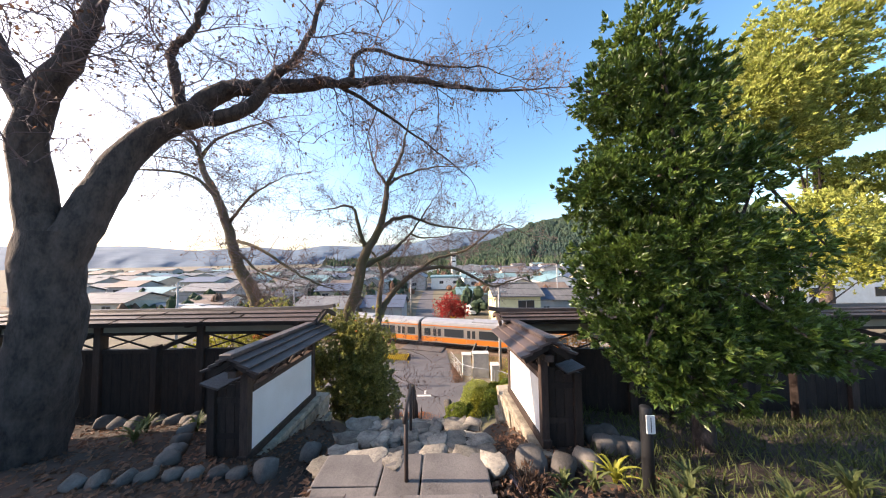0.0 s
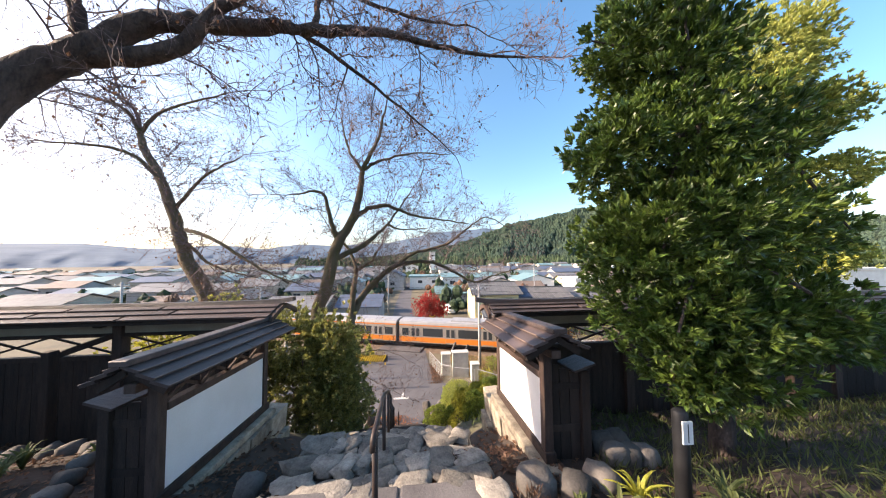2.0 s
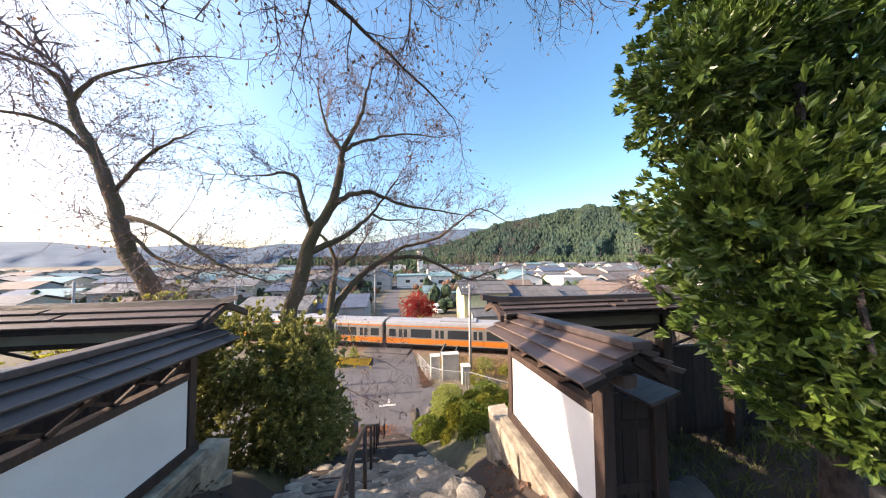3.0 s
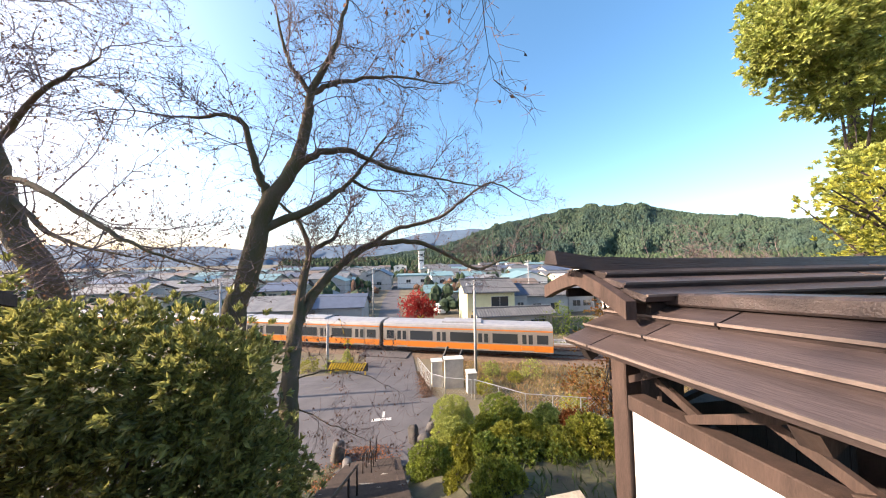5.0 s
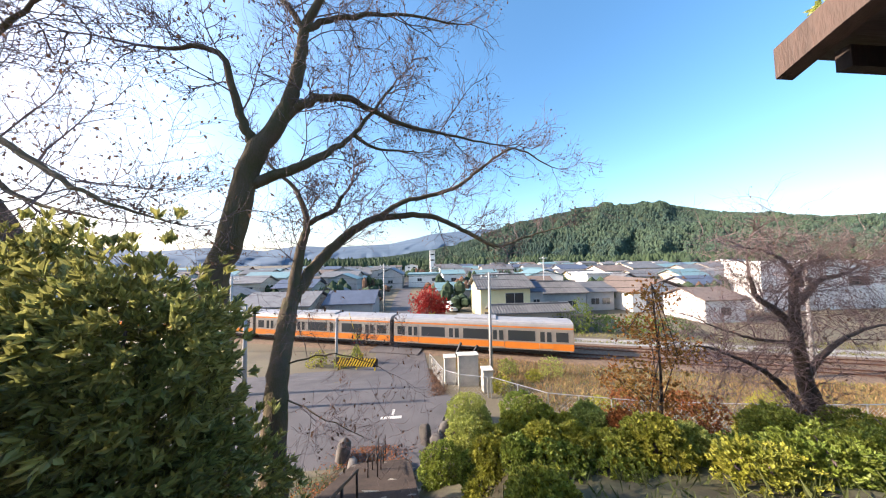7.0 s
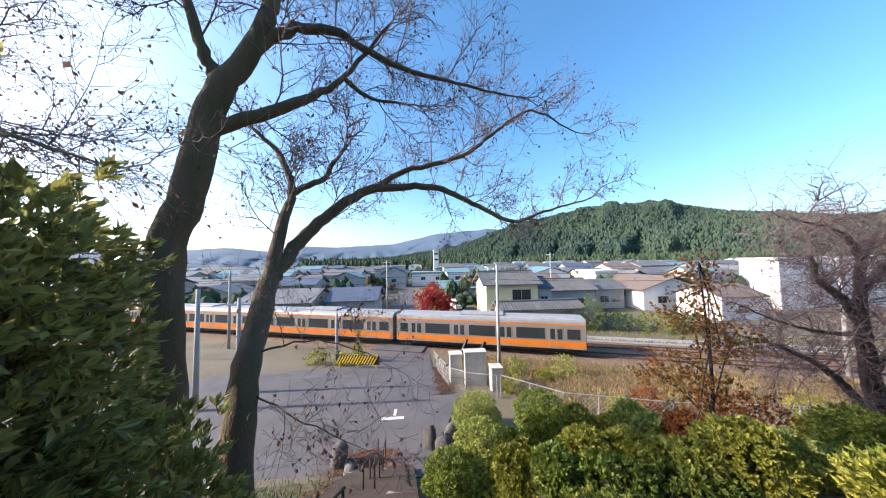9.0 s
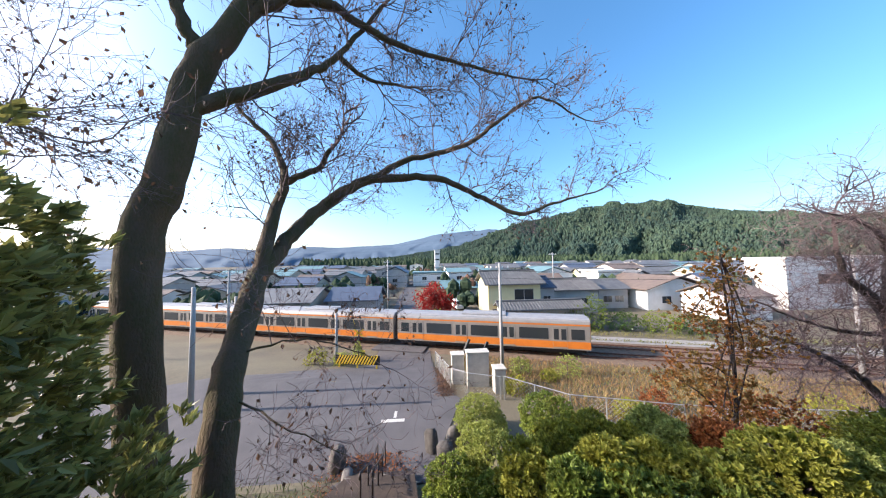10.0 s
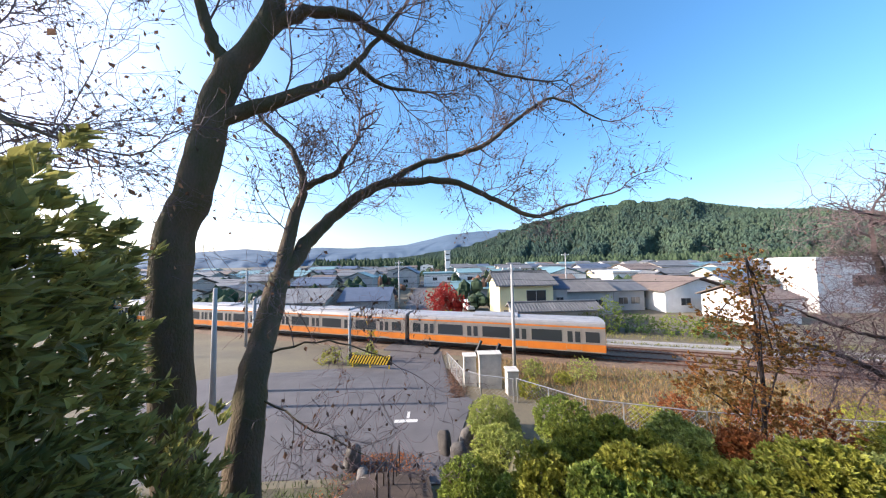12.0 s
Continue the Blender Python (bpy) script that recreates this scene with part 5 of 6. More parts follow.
def house(x0, x1, y0, y1, h, wall, roof, label, gable="x", rise=1.3, eave=0.5, windows=((0.5, 0.55),), tiles=False, base=PLAIN, category="house", group="", win=(1.5, 1.1)):
    """A house whose front faces the stairs; windows: (share along the front, share up the wall)."""
    x0, x1, y0, y1 = SPREAD * x0, SPREAD * x1, 7.4 + SPREAD * (y0 - 7.4), 7.4 + SPREAD * (y1 - 7.4)
    h, rise, win = SPREAD * h, SPREAD * rise, (SPREAD * win[0], SPREAD * win[1])
    HOMES.append((x0, x1, y0, y1))
    ob = thing("house", label, category, ((x0 + x1) / 2, y0, base), group)
    z = base + h
    part("wall", one_box(x0, x1, y0, y1, base - 0.2, z), wall, ob)
    bm = bmesh.new()
    a, b, c, d = x0 - eave, x1 + eave, y0 - eave, y1 + eave
    t = 0.14
    lo = z - 0.02
    if gable == "x":
        top = [(a, (c + d) / 2, lo + rise), (b, (c + d) / 2, lo + rise)]
        corner = [(a, c, lo), (b, c, lo), (b, d, lo), (a, d, lo)]
        v = [bm.verts.new(p) for p in corner + top] + [bm.verts.new((p[0], p[1], p[2] + t)) for p in corner + top]
        fs = [(6, 7, 11, 10), (8, 9, 10, 11), (0, 1, 7, 6), (2, 3, 9, 8), (0, 4, 5, 1), (2, 5, 4, 3), (0, 6, 10, 4), (3, 4, 10, 9), (1, 5, 11, 7), (2, 8, 11, 5)]
    elif gable == "y":
        top = [((a + b) / 2, c, lo + rise), ((a + b) / 2, d, lo + rise)]
        corner = [(a, c, lo), (b, c, lo), (b, d, lo), (a, d, lo)]
        v = [bm.verts.new(p) for p in corner + top] + [bm.verts.new((p[0], p[1], p[2] + t)) for p in corner + top]
        fs = [(6, 10, 11, 9), (7, 8, 11, 10), (0, 3, 9, 6), (1, 7, 8, 2), (0, 4, 5, 3), (1, 2, 5, 4), (0, 6, 10, 4), (1, 4, 10, 7), (2, 8, 11, 5), (3, 5, 11, 9)]
    else:
        corner = [(a, c, lo), (b, c, lo), (b, d, lo), (a, d, lo)]
        v = [bm.verts.new(p) for p in corner] + [bm.verts.new((p[0], p[1], p[2] + rise)) for p in corner]
        fs = [(0, 1, 5, 4), (1, 2, 6, 5), (2, 3, 7, 6), (3, 0, 4, 7), (4, 5, 6, 7), (3, 2, 1, 0)]
    for f in fs:
        bm.faces.new([v[i] for i in f])
    bmesh.ops.recalc_face_normals(bm, faces=bm.faces[:])
    rf = part("roof", bm, roof, ob)
    if gable in "xy" and gable != "flat":
        # gable ends closed to the wall
        for k in (0, 1):
            if gable == "x":
                g = (x0, x1)[k]
                tri = ((g, y0, z - 0.03), (g, y1, z - 0.03), (g, (y0 + y1) / 2, z - 0.03 + rise * (y1 - y0) / (d - c)))
            else:
                g = (y0, y1)[k]
                tri = ((x0, g, z - 0.03), (x1, g, z - 0.03), ((x0 + x1) / 2, g, z - 0.03 + rise * (x1 - x0) / (b - a)))
            part("gable", (tri, [(0, 1, 2)]), wall, ob)
    if tiles and gable == "x":
        # rolls of tile running down the front slope
        n = int((b - a) / 0.42)
        for k in range(n + 1):
            x = a + 0.05 + k * (b - a - 0.1) / n
            part("tile_roll", beam((x, c - 0.02, lo + t + 0.03), (x, (c + d) / 2, lo + t + rise + 0.03), 0.13, 0.09), roof, rf)
        part("ridge_tiles", one_box(a, b, (c + d) / 2 - 0.15, (c + d) / 2 + 0.15, lo + rise + t - 0.03, lo + rise + t + 0.2), roof, rf, bevel=0.04)
    for u, w in windows:
        cx, cz = x0 + (x1 - x0) * u, base + h * w
        wd = part("window", one_box(cx - win[0] / 2, cx + win[0] / 2, y0 - 0.05, y0 + 0.02, cz - win[1] / 2, cz + win[1] / 2), "grey_wall", ob)
        for s in (-1, 1):
            part("pane", one_box(cx + (s - 1) * win[0] / 4 + 0.04, cx + (s + 1) * win[0] / 4 - 0.04, y0 - 0.06, y0 - 0.051, cz - win[1] / 2 + 0.06, cz + win[1] / 2 - 0.06), "pane", wd)
    return ob


# the cream two-storey house behind the tracks
house(7.6, 14.2, 39.0, 45.0, 5.2, "cream", "tile_grey", "cream two-storey house with grey tiled roof", rise=1.5, eave=0.6, windows=((0.68, 0.75), (0.25, 0.3)), tiles=True, win=(2.4, 1.5))
house(14.3, 16.2, 39.5, 45.0, 4.6, "grey_wall", "tile_blue", "grey side wing with blue-grey tiled roof", rise=1.2, eave=0.3, windows=((0.5, 0.7),), tiles=True, win=(0.9, 0.9))
house(8.6, 18.2, 36.6, 38.9, 2.5, "beige", "tile_grey", "single-storey front of the cream house with tiled roof", rise=0.75, eave=0.5, windows=((0.2, 0.5), (0.5, 0.5), (0.8, 0.5)), tiles=True, win=(2.0, 1.4))
house(18.6, 26.5, 46, 53, 3.4, "grey_wall", "tile_grey", "low house with dark grey tiled roof", gable="x", rise=1.5, windows=((0.3, 0.5), (0.7, 0.5)), tiles=True)
house(24.5, 33, 64, 72, 5.0, "white_paint", "tin_green", "white house with pale green tin roof", gable="y", rise=1.5, windows=((0.3, 0.7), (0.7, 0.7)))
house(35, 40, 58, 64, 5.6, "white_paint", "white_paint", "plain white flat-roofed building", gable="flat", rise=0.3, windows=((0.5, 0.7),))
house(34.5, 45, 46, 57, 3.2, "white_paint", "tile_brown", "wide white building with brown hipped roof", gable="y", rise=2.0, eave=0.8, windows=((0.3, 0.5), (0.7, 0.5)))
house(38, 44, 38, 44, 3.0, "white_paint", "tile_brown", "low white building with brown roof beside the tracks", gable="x", rise=1.4, windows=((0.5, 0.5),))
house(54, 90, 43, 48, 7.6, "white_paint", "white_paint", "long white flat-roofed warehouse", gable="flat", rise=0.4, eave=0.2, windows=((0.2, 0.6), (0.5, 0.6), (0.8, 0.6)), win=(4, 1.6))
house(-14, -6.5, 92, 104, 4.6, "grey_wall", "tile_blue", "large hall with curved blue-grey roof", gable="y", rise=2.2, windows=((0.5, 0.5),))
house(-4.5, 8, 96, 106, 4.2, "white_paint", "tin_green", "low building with turquoise tin roof", gable="flat", rise=0.5, windows=((0.3, 0.6), (0.7, 0.6)))
house(6.0, 12, 78, 86, 5.2, "white_paint", "tin_green", "white house with turquoise roof", gable="x", rise=1.0, windows=((0.5, 0.7),))
house(6.0, 9.5, 190, 200, 16, "white_paint", "white_paint", "distant white apartment block", gable="flat", rise=0.5, windows=((0.3, 0.85), (0.7, 0.85), (0.3, 0.6), (0.7, 0.6)))
house(-13.5, -7.0, 44, 50, 3.0, "grey_wall", "tile_blue", "small house with dark blue tiled roof", gable="x", rise=1.6, windows=((0.4, 0.5),))
house(-24, -15, 42, 50, 3.2, "beige", "tile_grey", "low beige house with grey roof", gable="x", rise=1.5, windows=((0.3, 0.5), (0.7, 0.5)))

rng = random.Random(8)
SPOTS = []
for row_y in (48, 60, 71, 83, 96, 111, 129, 150, 175, 205, 245):
    x = -row_y * 1.6
    while x < row_y * 1.35:
        w = rng.uniform(7, 12) * (1 + row_y / 400)
        y = row_y + rng.uniform(-4, 4)
        road_gap = -6.5 < x + w / 2 < 3.0 or -6.5 < x < 2.0
        busy = row_y < 110 and x + w > -16 and x < 48
        if rng.random() < 0.85 and not busy and not road_gap and not (row_y < 58 and x > -28):
            SPOTS.append((x, x + w * 0.8, y, y + rng.uniform(6, 9), rng.uniform(2.8, 5.6)))
        x += w + rng.uniform(1.0, 4.5)
for x0, x1, y0, y1, h in SPOTS:
    wall = rng.choice(["white_paint", "beige", "grey_wall", "beige", "grey_wall", "grey_wall"])
    roof = rng.choice(["tile_grey", "tile_grey", "tile_brown", "tile_blue", "tile_grey", "tin_green"])
    g = rng.choice(["x", "x", "x", "y"])
    w = ((0.3, 0.5), (0.7, 0.5)) if h < 4 else ((0.3, 0.75), (0.7, 0.75), (0.5, 0.28))
    house(x0, x1, y0, y1, h, wall, roof, {"white_paint": "white", "beige": "beige", "grey_wall": "grey", "cream": "cream"}[wall] + " town house with " + {"tile_grey": "grey tiled", "tile_brown": "brown tiled", "tile_blue": "blue tiled", "tin_green": "green tin"}[roof] + " roof in the valley", gable=g, rise=1.4 if g != "flat" else 0.3, windows=w, group="town houses")

# smaller houses crowding the plots that are still free
rng = random.Random(21)
for k in range(900):
    y0 = 47 + 75 * rng.random() ** 1.3
    x0 = rng.uniform(-0.9, 1.15) * y0
    w, d = rng.uniform(5, 8.5), rng.uniform(5, 7)
    taken = [SPREAD * x0 - 0.8, SPREAD * (x0 + w) + 0.8, 7.4 + SPREAD * (y0 - 7.4) - 0.8, 7.4 + SPREAD * (y0 + d - 7.4) + 0.8]
    on_road = taken[1] > -10.5 and taken[0] < 2.2
    by_track = (Vector((taken[0], taken[2], GAP.z)) - GAP).dot(across) < 11.5
    shut = any(taken[1] > a and taken[0] < b and taken[3] > c and taken[2] < e for a, b, c, e in HOMES)
    if on_road or by_track or shut or (0 < x0 < 9 and y0 < 52):
        continue
    wall = rng.choice(["beige", "grey_wall", "grey_wall", "white_paint", "beige", "cream"])
    roof = rng.choice(["tile_grey", "tile_grey", "tile_brown", "tile_blue", "tile_grey", "tin_green"])
    house(x0, x0 + w, y0, y0 + d, rng.uniform(2.5, 4.6), wall, roof, {"white_paint": "white", "beige": "beige", "grey_wall": "grey", "cream": "cream"}[wall] + " town house with " + {"tile_grey": "grey tiled", "tile_brown": "brown tiled", "tile_blue": "blue tiled", "tin_green": "green tin"}[roof] + " roof in the valley", gable=rng.choice(["x", "x", "y"]), rise=1.5, windows=((0.3, 0.5), (0.7, 0.5)), group="town houses")


# ---- town clutter ----
def town_trees():
    r = np.random.default_rng(17)
    pile, warm = Pile(), Pile()
    for k in range(2300):
        d = 52 + 280 * r.random() ** 1.4
        x, y = r.uniform(-1.6, 1.5) * d, d
        if -9.5 < x < 3.0 and d < 140:
            continue
        if d < 58 and -20 < x < 55:
            continue
        h, w = r.uniform(1.5, 6.0), r.uniform(0.8, 2.4)
        for q in range(4):
            c = np.array([x, y, PLAIN]) + np.array([r.normal() * w * 0.5, r.normal() * w * 0.5, h * r.uniform(0.3, 0.8)])
            p = [c - [0, 0, h * 0.3], c - [0, 0, h * 0.12], c + [0, 0, h * 0.12], c + [0, 0, h * 0.3]]
            (warm if k % 6 == 0 else pile).add(*tube_arrays(p, [w * 0.25, w * 0.6, w * 0.55, 0.1], 6))
    tagged(part("town_trees", pile.arrays(), "forest", None, kind="stuff"), "dark green garden trees among the valley houses", "trees")
    tagged(part("autumn_trees", warm.arrays(), "leaf_brown", None, kind="stuff"), "brown autumn trees among the valley houses", "trees")


town_trees()


def block_wall(x0, x1, off, h):
    """A low wall of pale panels between dark posts, along the tracks."""
    ob = thing("garden_wall", "low pale panel wall with dark posts along the tracks", "wall", tuple(TRACK_POSE @ Vector((x0, off, 0))))
    n = int((x1 - x0) / 1.6)
    w = (x1 - x0) / n
    for k in range(n):
        x = x0 + k * w
        part("post", one_box(x - 0.1, x + 0.1, off - 0.14, off + 0.14, -0.2, h + 0.12, TRACK_POSE), "grey_wall", ob)
        part("panel", one_box(x + 0.1, x + w - 0.1, off - 0.06, off + 0.06, -0.2, h, TRACK_POSE), "white_paint" if k % 3 else "concrete", ob)


block_wall(4.4, 20.6, 7.2, 1.3)
flat_sheet("gravel_lane", [tuple((TRACK_POSE @ Vector(p)).xy) for p in ((13.0, 5.7, 0), (90, 5.7, 0), (90, 8.6, 0), (21.5, 8.4, 0), (21, 6.9, 0), (13, 6.6, 0))], PLAIN + 0.04, "gravel", "pale gravel lane beside the tracks", "lane")


def strands(name, mat, label, category, count, place, height, seed, lean=0.35, width=0.02):
    """Many thin blades of grass or weed over a patch; place(rng) gives x, y."""
    r = np.random.default_rng(seed)
    xy = np.array([place(r) for k in range(count)])
    c = np.array([(x, y, ground_z(x, y) - 0.02) for x, y in xy])
    d = np.array([[0, 0, 1.0]]) + r.normal(size=(count, 3)) * lean
    v, f = leaf_arrays(c, d, rand_unit(r, count), height * r.uniform(0.4, 1.1, count), width * r.uniform(0.7, 1.4, count), 0.2)
    ob = part(name, (v.tolist(), f.tolist()), mat, None, kind="stuff")
    return tagged(ob, label, category)


def bank(r):
    u = r.uniform(0, 1)
    x = 3.2 + 36 * r.uniform(0, 1) ** 1.2
    y1 = 35.0 - 0.315 * x
    y0 = np.interp(x, [3.2, 4.6, 7.3, 12, 19, 40], [26.6, 24.4, 20.9, 19.4, 18.1, 17.2])
    return x, y0 + (y1 - y0) * u


strands("railway_weeds", "straw", "dry straw-coloured weeds on the railway bank", "weeds", 22000, bank, 0.5, 61, 0.4, 0.035)
strands("green_weeds", "grass", "green and yellow grass on the railway bank", "grass", 9000, bank, 0.4, 62, 0.4, 0.035)
strands("slope_grass", "shaded_grass", "rough grass on the slope below the gate", "grass", 14000, lambda r: (r.uniform(1.2, 24) if r.random() < 0.7 else r.uniform(-16, -2.4), r.uniform(7.5, 18.0)), 0.35, 63, 0.5, 0.03)
strands("terrace_grass", "shaded_grass", "shaggy grass on the terrace under the evergreen", "grass", 15000, lambda r: (r.uniform(2.2, 13), r.uniform(0.6, 6.0)), 0.24, 64, 0.6, 0.016)
strands("trackside_grass", "grass", "green verge grass beside the garden wall", "grass", 5000, lambda r: tuple((TRACK_POSE @ Vector((r.uniform(1.0, 60), r.uniform(6.65, 7.0) if r.random() < 0.4 else r.uniform(8.8, 11), 0))).xy), 0.45, 65, 0.4, 0.04)


def litter(name, mat, label, count, place, seed, size):
    r = np.random.default_rng(seed)
    xy = np.array([place(r) for k in range(count)])
    z = []
    for x, y in xy:
        on_stairs = abs(x - stair_x(y)) < 1.2 and y < 17.8
        z.append((max(stair_z(y), ground_z(x, y)) if on_stairs else ground_z(x, y) + (0.05 if y > 17.6 else 0.0)) + 0.012)
    c = np.column_stack([xy, z])
    d = rand_unit(r, count) * np.array([1, 1, 0.3])
    n = np.array([[0, 0, 1.0]]) + rand_unit(r, count) * 0.5
    v, f = leaf_arrays(c, d, n, size * r.uniform(0.6, 1.3, count), size * 0.6 * np.ones(count), 0.25)
    return tagged(part(name, (v.tolist(), f.tolist()), mat, None, kind="stuff"), label, "leaves")


litter("fallen_leaves", "leaf_brown", "fallen brown leaves scattered over the soil", 9000, lambda r: (r.uniform(-10, 3), r.uniform(0.5, 6.4)), 71, 0.09)
litter("rust_leaves", "leaf_brown", "fallen russet leaves beside the stairs", 3000, lambda r: (r.choice([r.normal(1.15, 0.25), r.normal(-3.2, 1.2)]), r.uniform(2.2, 5.0)) if r.random() < 0.55 else (r.normal(-2.6, 0.9), r.uniform(15.5, 19.3)), 72, 0.085)
litter("path_leaves", "leaf_rust", "drift of russet leaves along the lower stairs", 3200, lambda r: (r.normal(-2.3, 0.75), r.uniform(14.0, 19.2)), 74, 0.1)
litter("road_leaves", "leaf_brown", "drift of brown leaves at the road's edge", 2600, lambda r: (1.0 + r.normal() * 0.3 + 0.4 * r.random(), r.uniform(23.6, 30)), 73, 0.11)


# ---- stones, plants and lamp by the stairs ----
def boulder(x, y, sx, sy, sz, k, label="grey rounded boulder beside the stairs", group="boulders"):
    ob = new("boulder", rocks[k % 4])
    ob.location, ob.scale, ob.rotation_euler = (x, y, ground_z(x, y) + sz * 0.28), (sx, sy, sz), (0.1 * k, 0.07 * k, 0.9 * k)
    return tagged(ob, label, "boulder", group)


boulder(1.18, 3.72, 0.42, 0.4, 0.42, 0)
boulder(1.6, 3.6, 0.42, 0.3, 0.24, 1)
boulder(2.0, 3.75, 0.4, 0.3, 0.26, 2)
boulder(-2.55, 3.75, 0.3, 0.28, 0.3, 3)
boulder(-2.2, 4.3, 0.3, 0.3, 0.3, 2)
for k in range(8):
    boulder(-2.85 - 0.25 * k + 0.03 * (k % 2), 3.62 - 0.05 * k, 0.23, 0.19, 0.16, k, "small rounded edging stone bordering the leaf-strewn bed", "edging stones")
for k in range(6):
    boulder(-4.1 - 0.32 * k, 3.9 + 0.42 * k, 0.28, 0.28, 0.22, k + 1, "dark rounded stone in the bed by the fence", "edging stones")
for k in range(9):
    boulder(-4.4 - 0.4 * k, 5.75 + 0.06 * (k % 3), 0.32, 0.28, 0.24, k, "dark rounded stone in the bed by the fence", "edging stones")
for k in range(5):
    boulder(2.5 + 0.22 * (k % 3), 4.2 + 0.2 * (k // 3), 0.34, 0.3, 0.3 + 0.1 * (k // 3), k, "pale stone of a low border under the evergreen", "border stones")
boulder(-3.55, 18.5, 0.6, 0.5, 1.3, 1, "upright dark rock beside the foot of the stairs")
boulder(-3.0, 17.9, 1.0, 0.4, 0.4, 2, "low long rock beside the foot of the stairs")
boulder(0.2, 19.3, 0.55, 0.5, 1.1, 3, "pale upright rock at the road's edge")
boulder(0.75, 18.4, 0.7, 0.7, 1.2, 0, "pale upright rock at the road's edge")
boulder(1.2, 19.6, 0.5, 0.6, 0.9, 2, "pale upright rock at the road's edge")


def strap_plant(x, y, size, seed, mat="leaf_shrub", label="clump of arching strap-like green leaves"):
    r = np.random.default_rng(seed)
    z = ground_z(x, y)
    ob = thing("strap_plant", label, "plant", (x, y, z), "strap-leaved plants")
    for k in range(22):
        a, h, o = r.uniform(0, 2 * math.pi), size * r.uniform(0.6, 1.1), size * r.uniform(0.3, 0.9)
        dx, dy = math.cos(a), math.sin(a)
        vs = []
        for q in range(6):
            t = q / 5
            w = 0.022 * (1 - t ** 2) + 0.002
            px, py, pz = x + dx * o * t ** 1.4, y + dy * o * t ** 1.4, z + h * (t * 1.6 - t ** 2.2 * 0.9)
            vs += [(px - dy * w, py + dx * w, pz), (px, py, pz - w * 0.4), (px + dy * w, py - dx * w, pz)]
        fs = [f for q in range(5) for f in ((3 * q, 3 * q + 1, 3 * q + 4, 3 * q + 3), (3 * q + 1, 3 * q + 2, 3 * q + 5, 3 * q + 4))]
        part("blade", (vs, fs), mat, ob)


for k, (x, y, q) in enumerate([(1.75, 3.15, 0.4), (2.15, 3.4, 0.45), (1.45, 3.3, 0.3), (2.75, 3.0, 0.4), (3.0, 3.3, 0.4), (1.3, 2.9, 0.3), (-5.4, 4.6, 0.5), (-5.9, 5.2, 0.5), (-5.0, 5.3, 0.45), (3.5, 2.7, 0.45), (4.4, 2.9, 0.45), (2.4, 2.75, 0.35)]):
    strap_plant(x, y, q * 0.85, 80 + k, "leaf_olive" if k == 1 else "shaded_grass")
shrub("dry_tuft", "tuft of dry brown stems beside the stairs", [(0.95, 3.15, ground_z(0.95, 3.15) + 0.12, 0.28, 0.3, 0.22)], "leaf_brown", 160, 0.12, 0.018, (0.95, 3.15, ground_z(0.95, 3.15)), per=6, seed=97, category="plant")


def bollard_lamp(x, y):
    z = ground_z(x, y)
    ob = thing("bollard_lamp", "black bollard with a white notice plate", "bollard", (x, y, z))
    part("shaft", tube([(x, y, z - 0.2), (x, y, z + 0.98), (x, y, z + 1.0)], [0.065, 0.065, 0.05], 14), "black", ob, smooth=True)
    plate = part("plate", one_box(x - 0.05, x + 0.05, y - 0.075, y - 0.06, z + 0.72, z + 0.93), "white_paint", ob, "white plate with a dark line")
    part("line", one_box(x - 0.004, x + 0.004, y - 0.078, y - 0.0755, z + 0.74, z + 0.91), "black", plate)


bollard_lamp(2.43, 3.2)


# ---- road marks and crossing gear ----
def road_mark(x0, x1, y0, y1):
    """A thin painted patch that lies on the sloping asphalt."""
    corner = [(x0, y0), (x1, y0), (x1, y1), (x0, y1)]
    top = [(x, y, ground_z(x, y) + 0.058) for x, y in corner]
    vs = top + [(x, y, z - 0.02) for x, y, z in top]
    fs = [(0, 1, 2, 3), (0, 4, 5, 1), (1, 5, 6, 2), (2, 6, 7, 3), (3, 7, 4, 0)]
    return tagged(part("road_mark", (vs, fs), "road_paint", None), "worn white road marking on the asphalt", "marking", "road markings", "structure")


road_mark(-2.35, -1.15, 21.35, 21.6)
road_mark(-1.75, -1.6, 21.7, 22.3)
for k in range(7):
    road_mark(-5.7 + k * 0.62, -5.35 + k * 0.62, 50.0, 51.6)


def crossing_signal(x, y):
    ob = thing("crossing_signal", "railway crossing signal with yellow cross and red lamps", "signal", (x, y, PLAIN), "crossing signals")
    part("pole", tube([(x, y, PLAIN), (x, y, PLAIN + 3.0)], 0.06), "black", ob, smooth=True)
    for s in (-1, 1):
        part("cross_board", beam((x - 0.45 * s, y - 0.08, PLAIN + 2.35), (x + 0.45 * s, y - 0.08, PLAIN + 3.05), 0.03, 0.12), "yellow", ob)
        part("lamp_disc", tube([(x + 0.28 * s, y - 0.06, PLAIN + 2.1), (x + 0.28 * s, y - 0.12, PLAIN + 2.1)], 0.17, 16), "black", ob)
        part("lens", tube([(x + 0.28 * s, y - 0.12, PLAIN + 2.1), (x + 0.28 * s, y - 0.15, PLAIN + 2.1)], 0.09, 12), "leaf_red", ob, "dark red lens")
    part("control_box", one_box(x - 0.18, x + 0.18, y - 0.05, y + 0.25, PLAIN + 0.2, PLAIN + 1.1), "grey_wall", ob, bevel=0.01)


crossing_signal(-6.6, 33.6)
crossing_signal(1.5, 43.2)


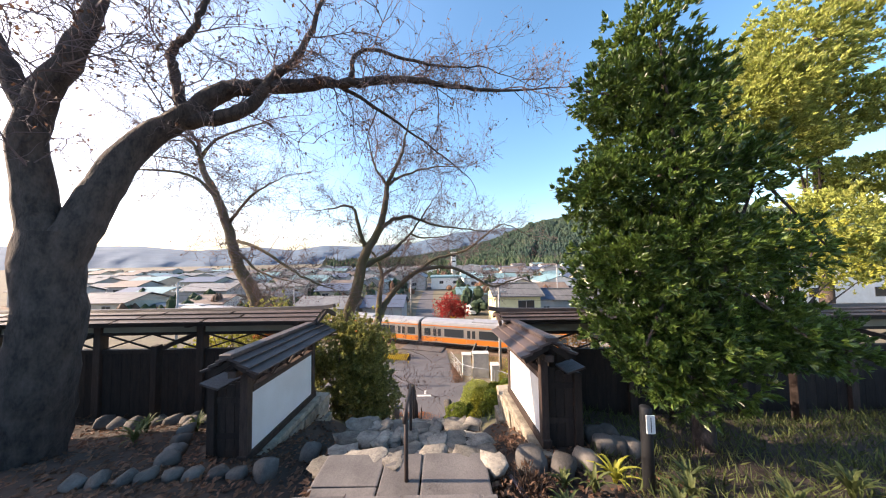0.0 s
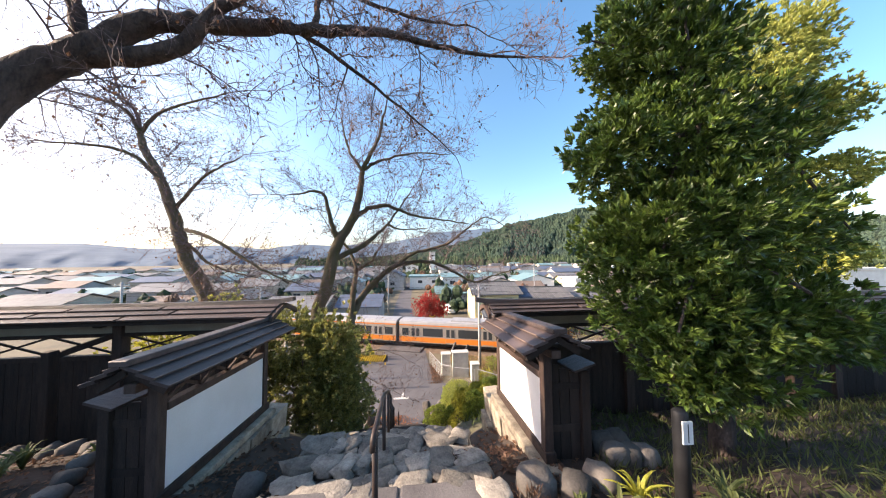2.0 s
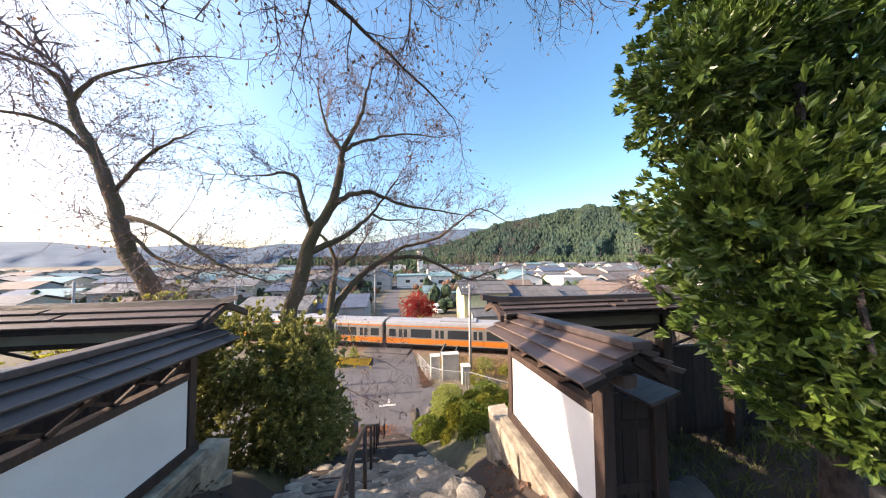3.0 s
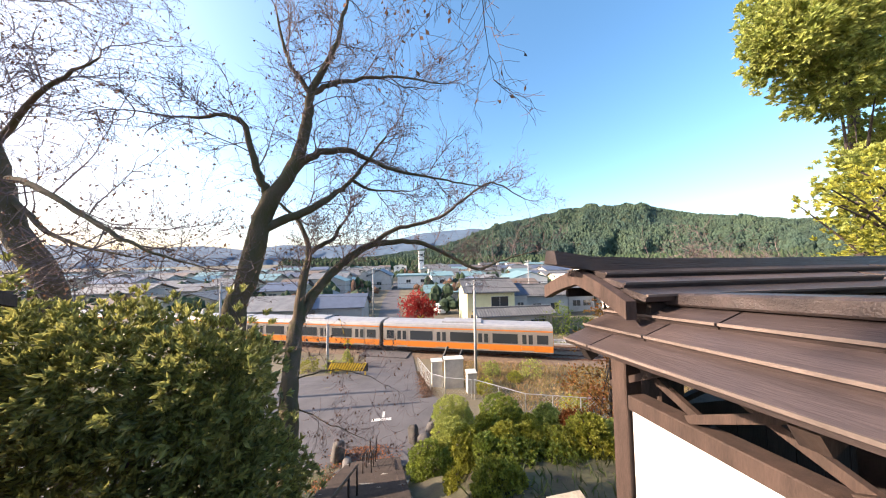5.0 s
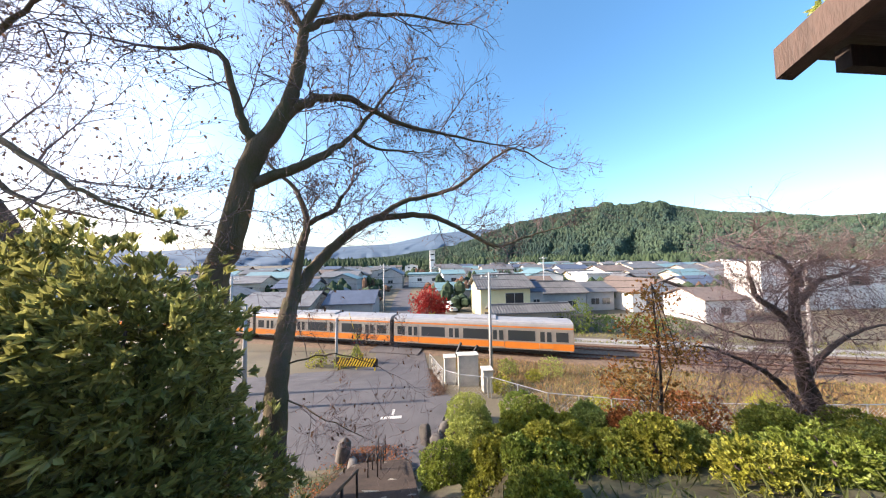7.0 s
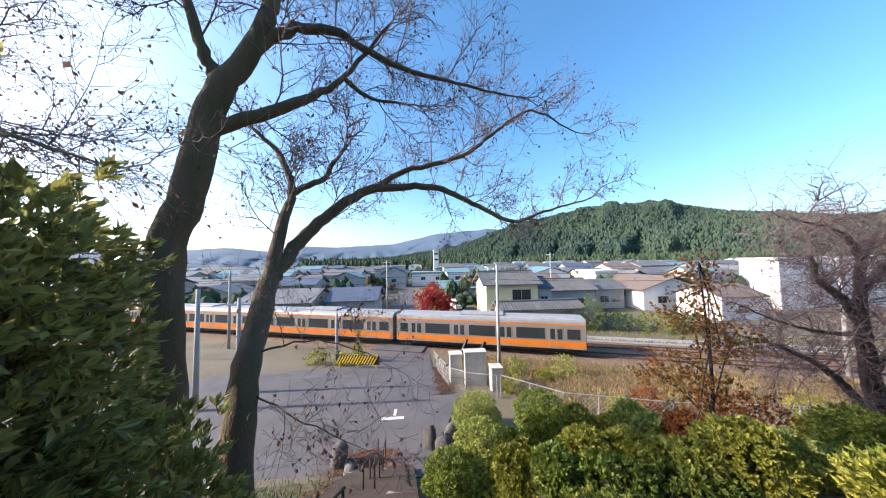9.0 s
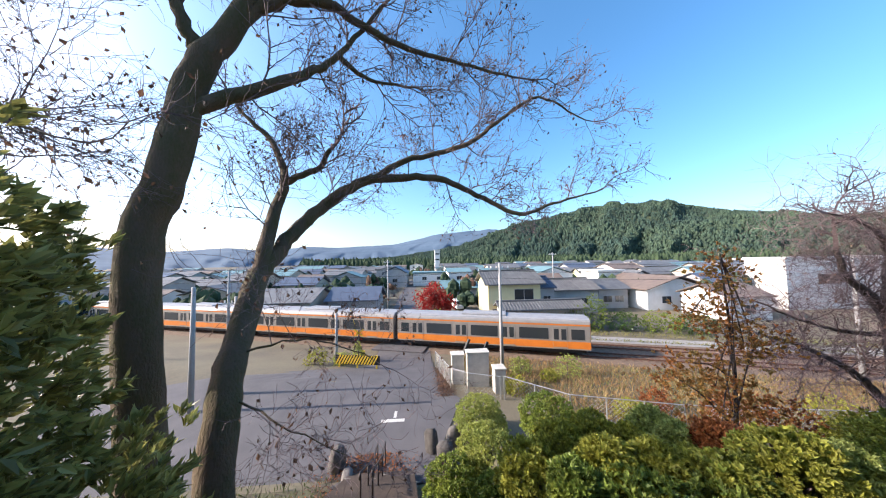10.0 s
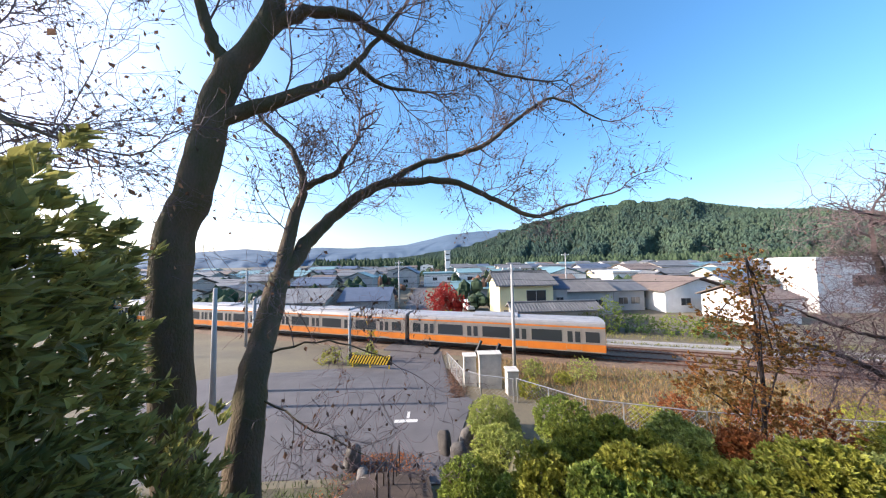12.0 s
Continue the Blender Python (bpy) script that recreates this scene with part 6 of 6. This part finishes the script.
def crossing_bar(x, y, tip):
    ob = thing("crossing_bar", "raised yellow and black crossing bar", "barrier", (x, y, PLAIN), "crossing bars")
    part("gear_box", one_box(x - 0.2, x + 0.2, y - 0.25, y + 0.25, PLAIN, PLAIN + 1.0), "yellow", ob, bevel=0.03)
    a, b = Vector((x, y, PLAIN + 0.85)), Vector(tip)
    for k in range(8):
        p, q = a.lerp(b, k / 8), a.lerp(b, (k + 1) / 8)
        part("section", tube([p, q], 0.03, 6), "yellow" if k % 2 else "black", ob)


crossing_bar(-6.2, 33.4, (-7.4, 33.4, PLAIN + 5.2))
for a, b in (((2.6, 28.6, -9.0), (3.6, 29.4, -7.6)), ((3.3, 26.2, -9.1), (4.5, 26.6, -7.0))):
    ob = thing("slanting_strut", "dark slanting strut behind the concrete pillars", "strut", a, "slanting struts")
    part("bar", beam((a[0] - 0.3, a[1], a[2] - 0.9), b, 0.14, 0.2), "black", ob)

for k, (x, y, r, h, m) in enumerate([(5.6, 23.9, 0.7, 0.75, "leaf_olive"), (11.0, 27.4, 1.1, 1.1, "leaf_yellow"), (7.4, 28.0, 0.9, 0.9, "leaf_yellow"), (9.0, 26.5, 0.7, 0.5, "leaf_olive"), (12.5, 21.4, 0.9, 0.7, "leaf_rust"), (10.5, 20.6, 0.9, 0.6, "leaf_olive"), (15.5, 20.5, 1.0, 0.7, "leaf_rust"), (20.5, 19.8, 1.2, 0.8, "leaf_olive"), (-7.4, 31.0, 0.8, 0.7, "leaf_yellow"), (-9.6, 31.2, 1.0, 0.8, "leaf_olive"), (-6.4, 32.4, 0.5, 1.1, "leaf_yellow")]):
    shrub("weed_bush", {"leaf_olive": "olive", "leaf_yellow": "yellow-green", "leaf_rust": "rusty"}[m] + " scrubby bush near the railway", [(x, y, ground_z(x, y) + h * 0.6, r, r * 0.8, h)], m, 260, 0.14, 0.05, (x, y, ground_z(x, y)), per=8, seed=110 + k, group="scrubby bushes", low=0.4)
for k, (x, y, r, h, m) in enumerate([(19.5, 41.8, 1.6, 1.9, "leaf_shrub"), (22.4, 41.0, 1.6, 2.5, "leaf_shrub"), (25.8, 40.6, 2.2, 1.4, "leaf_dark"), (30.0, 39.2, 2.6, 1.3, "leaf_shrub"), (33.5, 38.0, 2.4, 1.3, "leaf_dark"), (6.2, 43.6, 1.2, 0.8, "leaf_shrub")]):
    shrub("garden_bush", "green garden bush behind the railway wall", [(x, y, PLAIN + h * 0.8, r, r * 0.8, h)], m, 420, 0.2, 0.09, (x, y, PLAIN), per=8, seed=130 + k, group="garden bushes", low=0.6)


def parked_van(x, y, turn):
    ob = thing("parked_van", "small white van parked by the far road", "car", (x, y, PLAIN), "parked vehicles")
    m = Matrix.Translation((x, y, PLAIN)) @ Matrix.Rotation(radians(turn), 4, "Z")
    part("body", one_box(-0.75, 0.75, -1.65, 1.65, 0.3, 1.05, m), "white_paint", ob, bevel=0.08)
    part("cabin", one_box(-0.7, 0.7, -1.2, 1.6, 1.05, 1.85, m), "white_paint", ob, bevel=0.12)
    part("windscreen", one_box(-0.6, 0.6, -1.24, -1.19, 1.12, 1.7, m), "pane", ob)
    for s in (-1, 1):
        part("side_window", one_box(min(s * 0.69, s * 0.715), max(s * 0.69, s * 0.715), -0.9, 1.3, 1.15, 1.65, m), "pane", ob)
        part("headlight", one_box(s * 0.55 - 0.13, s * 0.55 + 0.13, -1.68, -1.64, 0.65, 0.82, m), "steel", ob)
        for w in (-1.05, 1.1):
            part("wheel", tube([m @ Vector((s * 0.62, w, 0.28)), m @ Vector((s * 0.78, w, 0.28))], 0.28, 14), "black", ob)


parked_van(6.2, 59, 10)
parked_van(-11.5, 45, 80)
